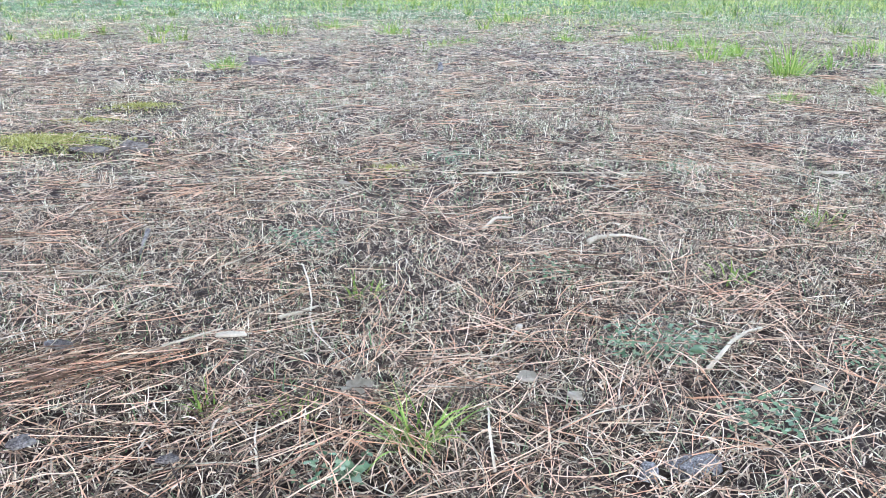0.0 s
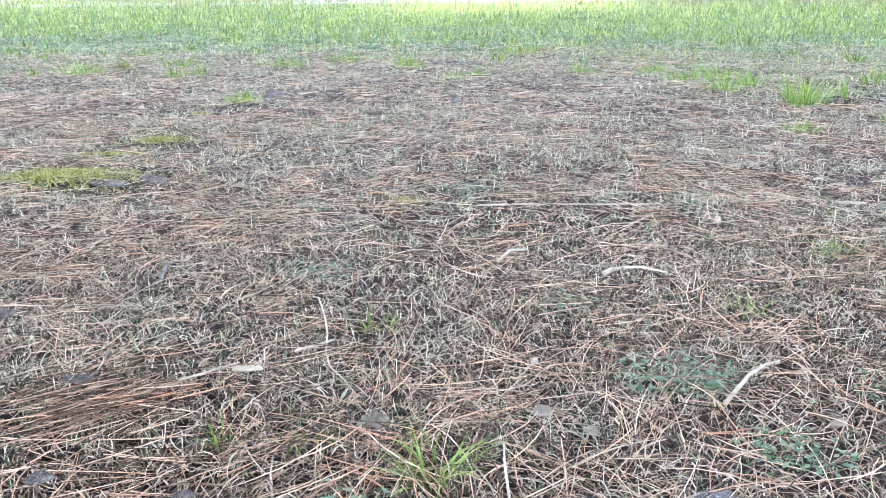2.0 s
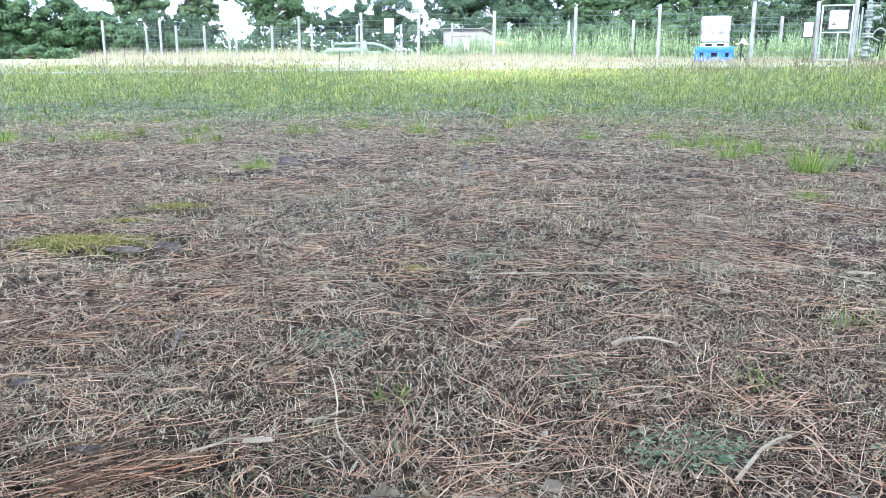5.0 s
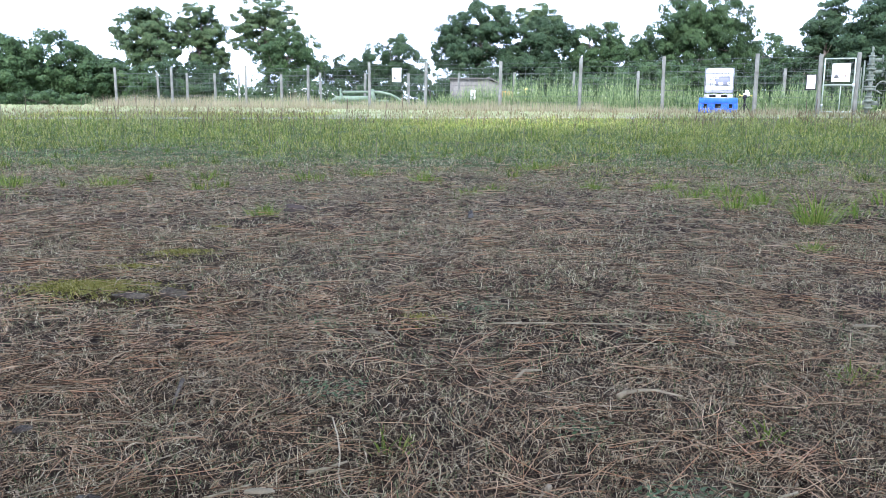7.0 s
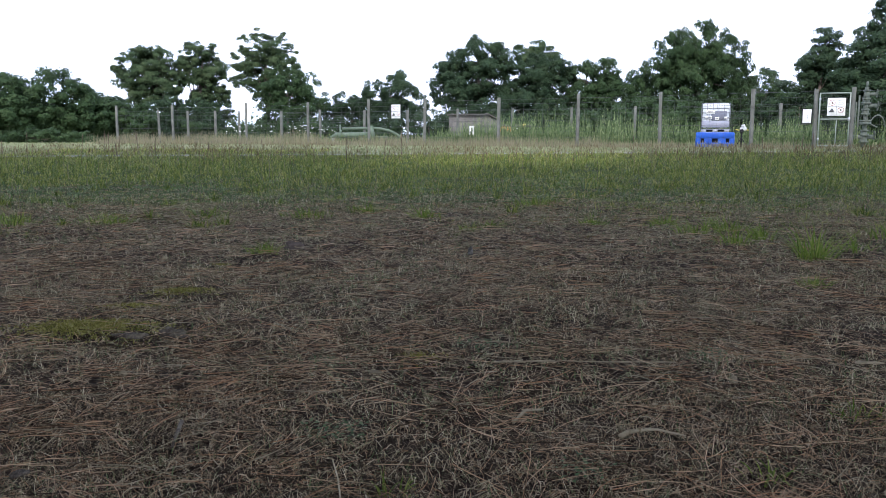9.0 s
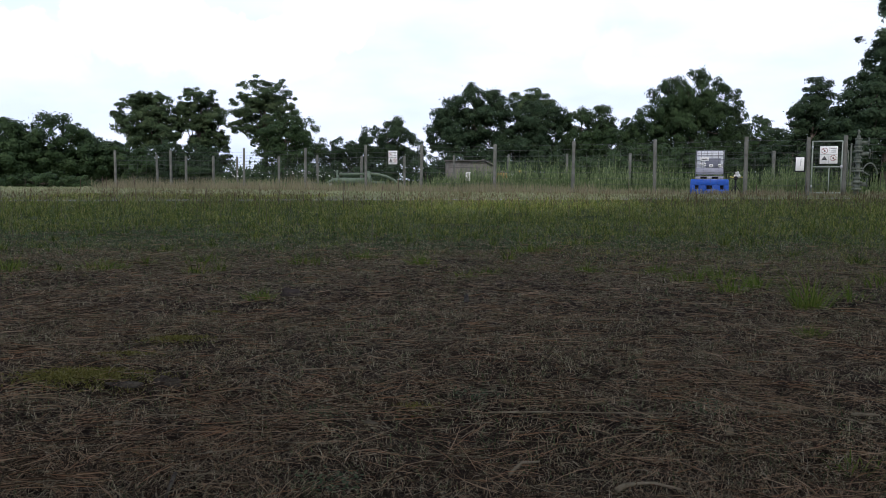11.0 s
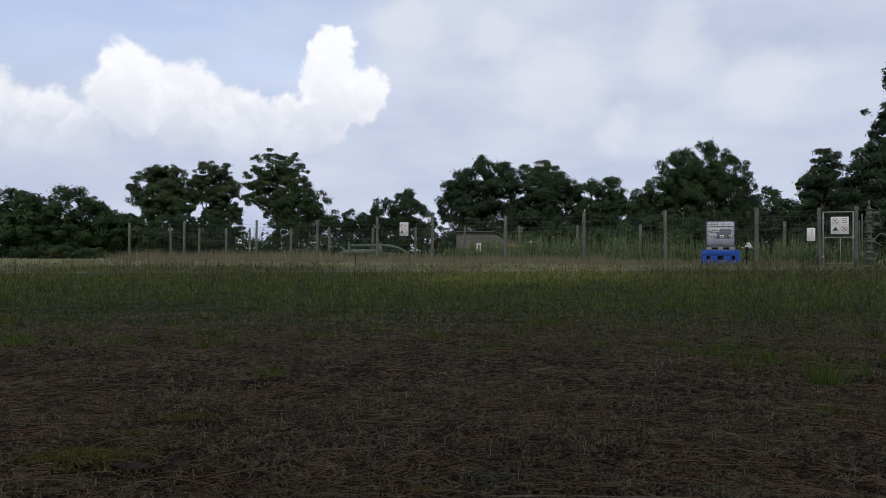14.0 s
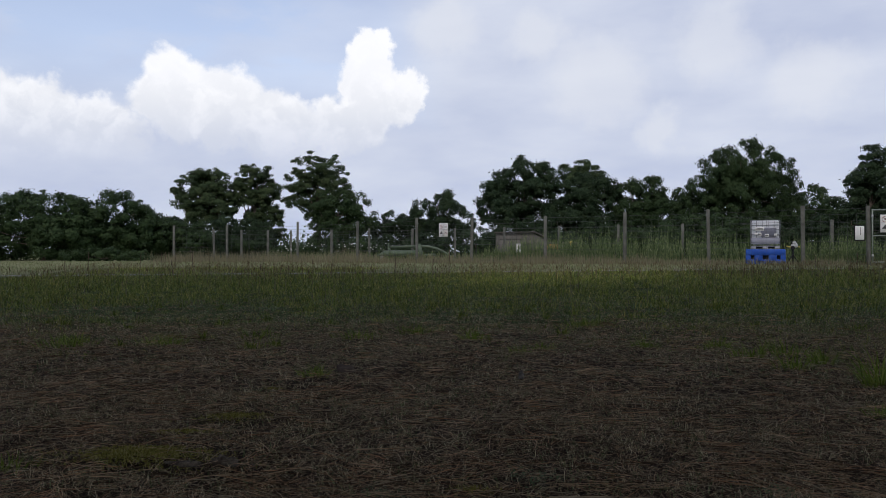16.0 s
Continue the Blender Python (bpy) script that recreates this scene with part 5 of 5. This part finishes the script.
stuff("dry_verge_grass", blades(x, y, h, U(0.008, 0.02, n), U(0, 6.283, n), U(0, 0.3, n), U(0, 0.4, n), 3), M_STRAW, "tall dry greyish verge grass along the fence", "grass")
# tall green weeds inside the enclosure
x = U(-14, 22, 4000)
y = np.interp(x, [p[0] for p in FRONT], [p[1] for p in FRONT]) + U(0.7, 9.0, len(x))
right = np.clip((x + 1.0) / 4, 0, 1)
keep = U(0, 1, len(x)) < 0.30 + 0.7 * right
keep &= ~((np.abs(x - 11.5) < 1.2) & (np.abs(y - 33.0) < 1.1)) & ~((np.abs(x - 17.0) < 1.1) & (y < 33.4))
x, y = x[keep], y[keep]
n = len(x)
h = (0.5 + 0.85 * np.clip((x + 1.0) / 4, 0, 1) - 0.30 * np.clip((x - 9.5) / 2, 0, 1)) * U(0.4, 1.25, n) * (1 + 0.3 * wave(x, y, 0.8, 7.0))
sets = [blades(x, y, h, U(0.02, 0.04, n), U(0, 6.283, n), U(0, 0.15, n), U(0, 0.2, n), 3)]
for k in range(13):
    up = (k + U(0, 1, n)) / 13
    size = 0.22 * (1.1 - 0.75 * up) * U(0.7, 1.3, n)
    sets.append(blades(x, y, size, size * U(0.16, 0.26, n), U(0, 6.283, n), U(0.15, 0.6, n), U(0.0, 0.6, n), 2, z0=h * (0.12 + 0.85 * up)))
stuff("tall_weeds", join(sets), M_WEED, "tall grey-green leafy weeds inside the fence", "weeds")
x = U(-13, -5.5, 60)
y = U(48, 52, 60)
G = Geo()
for a, b in zip(x, y):
    z = U(0.6, 1.1)
    G.add(np.array([(-0.05, 0, 0), (0.05, 0, 0), (0, 0.05, 0.01), (0, -0.05, 0.02), (0, 0, 0.05)]) + (a, b, z), [(0, 3, 4), (3, 1, 4), (1, 2, 4), (2, 0, 4)])
stuff("white_umbels", (np.vstack(G.v), np.vstack(G.f)), M_FLOWER, "small white flower heads among the weeds", "flowers")

# thinner cover to the sides and behind the standpoint
x, y = U(-6, 6, 16000), U(-4, 7, 16000)
keep = (np.abs(x) > 0.6 * y + 0.3) | (y < 0.22)
x, y = x[keep], y[keep]
n = len(x)
stuff("outer_dry_strands", curls(x, y, U(0.03, 0.08, n), U(0.003, 0.005, n), U(0, 6.283, n), rng.normal(size=n) * 0.65, U(0.004, 0.028, n), 2), M_CURL, "dry strands on the shaded ground", "grass")
x, y = U(-7, 7, 70000), U(-5, 7, 70000)
keep = (np.abs(x) > 0.6 * y + 0.3) | (y < 0.22)
x, y = x[keep], y[keep]
n = len(x)
stuff("outer_litter_bits", curls(x, y, U(0.03, 0.06, n), U(0.006, 0.012, n), U(0, 6.283, n), rng.normal(size=n) * 0.6, U(0.003, 0.014, n), 1), M_BITS, "broken grass bits on the shaded ground", "litter")
x, y = U(-6, 6, 5000), U(-4, 6.5, 5000)
keep = (np.abs(x) > 0.6 * y + 0.3) | (y < 0.22)
x, y = x[keep], y[keep]
n = len(x)
stuff("outer_pine_needles", rods(x, y, rise(x, y) + U(0.006, 0.03, n), U(0.06, 0.15, n), U(0.0012, 0.002, n), U(0, 6.283, n), rng.normal(size=n) * 0.08, rng.normal(size=n) * 0.06), M_NEEDLE, "pine needles on the shaded ground", "pine needles")
x, y = U(-30, 30, 26000), U(-6, 22, 26000)
keep = (np.abs(x) > 0.62 * np.maximum(y, 0) + 0.9) & ((np.hypot(x, y) > 6.2) | (U(0, 1, len(x)) < 0.1)) & field_end(np.maximum(x, -9.0), y)
x, y = x[keep], y[keep]
n = len(x)
stuff("outer_field_grass", blades(x, y, U(0.06, 0.17, n), U(0.008, 0.016, n), U(0, 6.283, n), U(0.05, 1.0, n), U(0, 1.0, n), 2), M_GREEN, "ankle-high green grass round the clearing", "grass")

# ---- tufts, plants and litter, one by one ----


def grass_tuft(x, y, n, tall, spread, material, label, seed):
    g = np.random.default_rng(seed)
    a = g.uniform(0, 6.283, n)
    r = spread * g.uniform(0, 1, n) ** 0.7
    px, py = r * np.cos(a), r * np.sin(a) * 0.8
    lean = g.uniform(0.02, 0.4, n) + 0.35 * r / max(spread, 1e-3)
    turn = a + g.normal(size=n) * 0.6
    lean += 0.08 * (tall > 0.15)
    VF = blades(px, py, tall * g.uniform(0.4, 1.15, n), g.uniform(0.8, 1.5, n) * min(0.0016 + 0.0008 * y, 0.0045), turn, lean, g.uniform(0.3, 1.8, n), 5, z0=np.zeros(n))
    ob = new("grass_tuft", tri_mesh("grass_tuft", VF[0], VF[1], material))
    ob.location = (x, y, float(rise(x, y)))
    return tagged(ob, label, "grass tuft", "grass tufts on the litter")


TUFT = "bright green grass tuft rising from needle litter"
TUFTS = [(0.03, 0.655, 60, 0.075, 0.024), (1.59, 3.24, 105, 0.21, 0.075), (1.40, 3.62, 60, 0.10, 0.10), (1.86, 3.43, 40, 0.11, 0.12), (1.56, 4.15, 80, 0.13, 0.14), (1.63, 3.88, 90, 0.11, 0.08), (1.36, 4.05, 90, 0.10, 0.12),
         (1.30, 2.62, 60, 0.06, 0.05), (-0.71, 3.36, 80, 0.075, 0.07), (0.73, 5.75, 100, 0.13, 0.16), (-0.77, 4.95, 80, 0.11, 0.16), (-1.42, 5.05, 80, 0.10, 0.18), (-0.04, 4.80, 90, 0.09, 0.09), (1.33, 4.55, 80, 0.08, 0.09),
         (-1.85, 4.55, 120, 0.09, 0.16), (-2.40, 4.50, 140, 0.10, 0.18), (0.91, 4.52, 70, 0.08, 0.08), (-0.44, 5.30, 100, 0.09, 0.12), (1.72, 2.75, 90, 0.08, 0.08), (2.3, 3.9, 80, 0.12, 0.22), (-0.10, 0.72, 26, 0.04, 0.03), (-0.20, 0.725, 22, 0.035, 0.02),
         (0.20, 4.25, 60, 0.06, 0.07), (0.33, 4.4, 60, 0.06, 0.08), (-1.10, 1.55, 110, 0.05, 0.10), (-1.2, 1.9, 90, 0.05, 0.09), (0.50, 1.06, 26, 0.04, 0.03), (0.78, 1.32, 40, 0.045, 0.05), (-0.05, 1.05, 26, 0.035, 0.03)]
# small tufts lead over from the litter to the sward
g = np.random.default_rng(77)
for _ in range(46):
    y = g.uniform(4.3, 8.2)
    TUFTS.append((g.uniform(-0.56, 0.56) * y, y, int(g.integers(26, 60)), g.uniform(0.06, 0.125), g.uniform(0.03, 0.09)))
for i, (x, y, n, h, s) in enumerate(TUFTS):
    grass_tuft(x, y, n, h, s, M_TUFT if i < 29 else M_GREEN, "large clump of bright green grass at the litter's edge" if (n >= 100 and y > 3 and y < 3.4) else TUFT, 100 + i)


def moss_patch(x, y, w, d, n, seed):
    g = np.random.default_rng(seed)
    a, r = g.uniform(0, 6.283, n), np.minimum(np.abs(g.normal(size=n)) * 0.58, 1.9)
    r *= 0.75 + 0.25 * np.sin(3 * a + seed) * np.sin(5 * a)
    px, py = w * r * np.cos(a), d * r * np.sin(a)
    z = 0.004 + 0.013 * np.clip(1 - r * r, 0, 1)
    VF = blades(px, py, g.uniform(0.004, 0.014, n), g.uniform(0.0022, 0.0045, n), g.uniform(0, 6.283, n), g.uniform(0.2, 1.4, n), g.uniform(0, 0.6, n), 2, z0=z)
    ob = new("moss_patch", tri_mesh("moss_patch", VF[0], VF[1], M_MOSS))
    ob.location = (x, y, float(rise(x, y)))
    return tagged(ob, "yellow-green moss cushion among dry grass", "moss", "moss cushions", "stuff")


for i, (x, y, w, d, n) in enumerate(MOSS):
    moss_patch(x, y, w, d, n, 200 + i)


def rosette(x, y, r, n, label, seed):
    """Low plants with many small toothed leaves on short stalks."""
    g = np.random.default_rng(seed)
    G = Geo()
    for _ in range(n):
        a, q = g.uniform(0, 6.283), r * g.uniform(0, 1) ** 0.6
        c = np.array([q * math.cos(a), q * math.sin(a) * 0.8, g.uniform(0.006, 0.03)])
        t, s = g.uniform(0, 6.283), g.uniform(0.003, 0.008)
        u = np.array([math.cos(t), math.sin(t), g.uniform(-0.2, 0.5)])
        v = np.array([-math.sin(t), math.cos(t), g.uniform(-0.3, 0.3)]) * 0.42
        G.add([c, c + s * (0.5 * u + v), c + s * 1.4 * u, c + s * (0.5 * u - v)], [(0, 1, 2), (0, 2, 3)])
    ob = new("rosette_plant", G.mesh("rosette_plant", M_ROSETTE))
    ob.location = (x, y, float(rise(x, y)))
    return tagged(ob, label, "weed", "rosette weeds")


for i, (x, y, r, n) in enumerate([(0.335, 0.845, 0.075, 420), (-0.15, 1.25, 0.06, 170), (0.13, 1.80, 0.07, 190), (-0.215, 1.66, 0.06, 130), (0.58, 0.80, 0.05, 120), (0.40, 0.66, 0.06, 160), (-0.05, 0.60, 0.04, 60), (0.24, 1.10, 0.05, 90), (0.62, 1.68, 0.06, 110)]):
    rosette(x, y, r, n, "low bluish-green rosette weed between needles", 300 + i)
G = Geo()
for a in (0.4, 1.7, 2.9, 4.1, 5.3):
    u, v = np.array([math.cos(a), math.sin(a), 0.25]), np.array([-math.sin(a), math.cos(a), 0.1])
    G.add([(0, 0, 0.006), 0.014 * u + 0.009 * v + (0, 0, 0.012), 0.034 * u + (0, 0, 0.010), 0.014 * u - 0.009 * v + (0, 0, 0.012), 0.020 * u + (0, 0, 0.007)], [(0, 1, 4), (1, 2, 4), (2, 3, 4), (3, 0, 4)])
ob = new("broadleaf_weed", G.mesh("broadleaf_weed", M_ROSETTE))
ob.location, ob.scale = (-0.035, 0.595, 0.0), (0.7, 0.7, 0.7)
tagged(ob, "small green broad-leaved weed under a grass tuft", "weed")


def lump(name, x, y, z, size, material, label, category, seed, rz=0.0, rough=0.25):
    """A stone or chunk: a sphere pushed about by noise and flattened underneath."""
    bm = bmesh.new()
    bmesh.ops.create_icosphere(bm, subdivisions=3, radius=1.0)
    for v in bm.verts:
        k = 1 + rough * noise.fractal(v.co * 1.6 + Vector((seed, 0, 0)), 0.9, 2.1, 4)
        v.co = Vector((v.co.x * k * size[0], v.co.y * k * size[1], max(v.co.z * k, -0.5) * size[2]))
    return solid(name, Geo().take(bm), material, pose(x, y, z, 0, 0, rz), label, category, smooth=True)


lump("stone", 0.293, 0.598, 0.004, (0.030, 0.015, 0.013), M_STONE, "pale lichen-spotted stone half sunk in litter", "stone", 3, 8)
lump("stone", 0.246, 0.590, 0.006, (0.010, 0.009, 0.011), M_STONE, "small pale lichened stone beside a larger one", "stone", 5)
lump("pebble", 0.625, 1.525, 0.010, (0.008, 0.007, 0.011), M_TWIG, "small cream pebble on the needle litter", "pebble", 6)
lump("pebble", 0.168, 3.33, 0.015, (0.011, 0.010, 0.022), M_STONE, "upright pale pebble in thin grass", "pebble", 7)
lump("pebble", -0.64, 1.60, 0.006, (0.009, 0.007, 0.007), M_TWIG, "small cream pebble on the needle litter", "pebble", 8)
lump("pine_cone", -0.60, 3.47, 0.02, (0.045, 0.022, 0.022), M_BARK, "dark weathered pine cone lying in litter", "pine cone", 9, 10, 0.5)


def flake(name, x, y, w, d, material, label, category, seed, rz=0.0, lift=0.020, tilt=5.0):
    """A curled flake of bark: a thick, bent plate with a ragged outline."""
    w, d = w * 0.66, d * 0.66
    g = np.random.default_rng(seed)
    k = 14
    a = np.linspace(0, 6.283, k, endpoint=False)
    rad = 1 + 0.10 * g.normal(size=k) + 0.12 * np.sin(2 * a + seed)
    ox, oy = w * rad * np.cos(a), d * rad * np.sin(a)
    curl = 0.3 * oy**2 / max(d, 1e-3)
    top = np.stack([ox, oy, curl + 0.004], 1)
    V = np.vstack([top, top - (0, 0, 0.0035), [(0, 0, 0.004)], [(0, 0, 0.0005)]])
    F = []
    for i in range(k):
        j = (i + 1) % k
        F += [(2 * k, i, j), (2 * k + 1, k + j, k + i), (i, k + i, k + j), (i, k + j, j)]
    return solid(name, Geo().add(V, F), material, pose(x, y, float(rise(x, y)) + lift, tilt, tilt * 0.5, rz), label, category)


FL = "curled grey flake of pine bark on the litter"
for i, (x, y, w, d, rz, mm) in enumerate([(-0.351, 0.640, 0.022, 0.013, 40, M_FLAKE), (-0.391, 0.836, 0.030, 0.012, -20, M_FLAKE), (-0.206, 0.614, 0.016, 0.008, 10, M_FLAKE), (-0.645, 1.934, 0.055, 0.028, 5, M_FLAKE), (-0.58, 1.055, 0.020, 0.014, 60, M_FLAKE), (-0.199, 0.873, 0.026, 0.008, 12, M_TWIG),
                                          (-0.105, 1.57, 0.022, 0.010, 0, M_DEADLEAF), (0.155, 0.757, 0.020, 0.013, 10, M_DEADLEAF), (0.20, 0.71, 0.016, 0.008, -50, M_DEADLEAF), (0.37, 0.815, 0.014, 0.010, 0, M_ROSETTE), (0.47, 0.715, 0.014, 0.009, 20, M_DEADLEAF),
                                          (0.165, 0.90, 0.014, 0.006, 70, M_TWIG), (0.95, 1.62, 0.05, 0.008, 8, M_TWIG)]):
    if (x, y) == (-0.645, 1.934):
        lump("bark_chunk", x, y, 0.008, (0.034, 0.020, 0.014), M_FLAKE, "grey weathered chunk of bark beside yellow moss", "bark", 21, 5, 0.8)
        lump("bark_chunk", -0.74, 1.915, 0.008, (0.05, 0.012, 0.008), M_FLAKE, "small grey bark strip beside yellow moss", "bark", 22, -8, 0.4)
        continue
    flake("bark_flake" if mm in (M_FLAKE, M_TWIG) else "dead_leaf", x, y, w, d, mm, FL if mm is M_FLAKE else ("bleached bark sliver on the litter" if mm is M_TWIG else "pale dead leaf lying on needles"), "bark" if mm in (M_FLAKE, M_TWIG) else "leaf", 400 + i, rz)
# a lobed oak leaf
a = np.linspace(0, 6.283, 28, endpoint=False)
rad = 0.014 * (1 + 0.35 * np.cos(7 * a)) * (1 + 0.35 * np.cos(2 * a))
V = np.vstack([np.stack([rad * np.cos(a), rad * np.sin(a), 0.006 + 0.006 * np.sin(2 * a)], 1), [(0, 0, 0.003)]])
V = np.vstack([V, V - (0, 0, 0.0008)])
F = [(28, i, (i + 1) % 28) for i in range(28)] + [(57, 29 + (i + 1) % 28, 29 + i) for i in range(28)] + [(i, 29 + i, 29 + (i + 1) % 28) for i in range(28)] + [(i, 29 + (i + 1) % 28, (i + 1) % 28) for i in range(28)]
solid("oak_leaf", Geo().add(V, F), M_DEADLEAF, pose(-0.04, 0.747, 0.010, 14, 8, 30), "pale dry lobed oak leaf on needles", "leaf")


def twig(pts, r, label, material=None, name="twig"):
    P = np.array(pts, float)
    base = np.array([P[0, 0], P[0, 1], 0])
    P[:, 2] += rise(P[:, 0], P[:, 1])
    R = r * np.linspace(1.0, 0.55, len(P))
    return solid(name, Geo().tube(P - base, R, 6), material or M_TWIG, pose(*base), label, "twig", smooth=True)


twig([(0.147, 1.674, 0.016), (0.26, 1.668, 0.020), (0.40, 1.655, 0.018), (0.54, 1.641, 0.016)], 0.0022, "long straight bleached stalk across the litter")
twig([(-0.417, 1.279, 0.020), (-0.41, 1.23, 0.018), (-0.403, 1.184, 0.014)], 0.0042, "short grey stick lying on dry grass", M_FLAKE)
twig([(-0.136, 1.105, 0.03), (-0.122, 1.05, 0.028), (-0.111, 0.99, 0.024), (-0.108, 0.94, 0.02), (-0.098, 0.893, 0.02), (-0.075, 0.855, 0.018), (-0.06, 0.827, 0.014)], 0.0013, "thin curved white twig on the litter")
twig([(-0.15, 0.945, 0.016), (-0.12, 0.96, 0.02), (-0.10, 0.975, 0.022)], 0.0028, "pale forked twig end on dry grass")
twig([(0.327, 1.229, 0.014), (0.345, 1.24, 0.018), (0.362, 1.248, 0.016)], 0.0055, "thick short bleached twig on the litter")
twig([(0.365, 1.245, 0.018), (0.39, 1.235, 0.022), (0.43, 1.21, 0.018)], 0.0028, "thin crooked bleached twig on the litter")
twig([(0.369, 0.778, 0.014), (0.395, 0.805, 0.022), (0.42, 0.835, 0.024), (0.45, 0.862, 0.022), (0.477, 0.882, 0.016)], 0.0032, "jointed bleached twig beside a rosette weed")
twig([(-0.33, 0.80, 0.014), (-0.27, 0.85, 0.018), (-0.215, 0.905, 0.016)], 0.0020, "straight tan straw on the needle litter")
twig([(0.155, 1.295, 0.02), (0.18, 1.33, 0.03), (0.215, 1.36, 0.022)], 0.0035, "curled pale dry leaf blade on the litter")
twig([(0.10, 0.585, 0.02), (0.10, 0.64, 0.03), (0.105, 0.70, 0.02)], 0.0016, "thin upright dry stalk among needles")
twig([(-0.12, 0.60, 0.01), (-0.13, 0.645, 0.022), (-0.135, 0.685, 0.016)], 0.0014, "thin dry stalk crossing the litter")
# the reddish pile of needles and bark
x, y = rng.normal(size=60) * 0.045 - 0.35, rng.normal(size=60) * 0.025 + 0.78
n = len(x)
VF = rods(x, y, rise(x, y) + U(0.012, 0.034, n), U(0.06, 0.15, n), U(0.0007, 0.0011, n), 0.5 + rng.normal(size=n) * 0.3, rng.normal(size=n) * 0.08, rng.normal(size=n) * 0.04)
tagged(new("needle_heap", tri_mesh("needle_heap", VF[0], VF[1], M_NEEDLE)), "small heap of reddish pine needles over bark", "pine needles", kind="stuff")
flake("bark_flake", -0.375, 0.765, 0.035, 0.012, M_NEEDLE, "orange-brown slab of bark under needles", "bark", 450, 25)
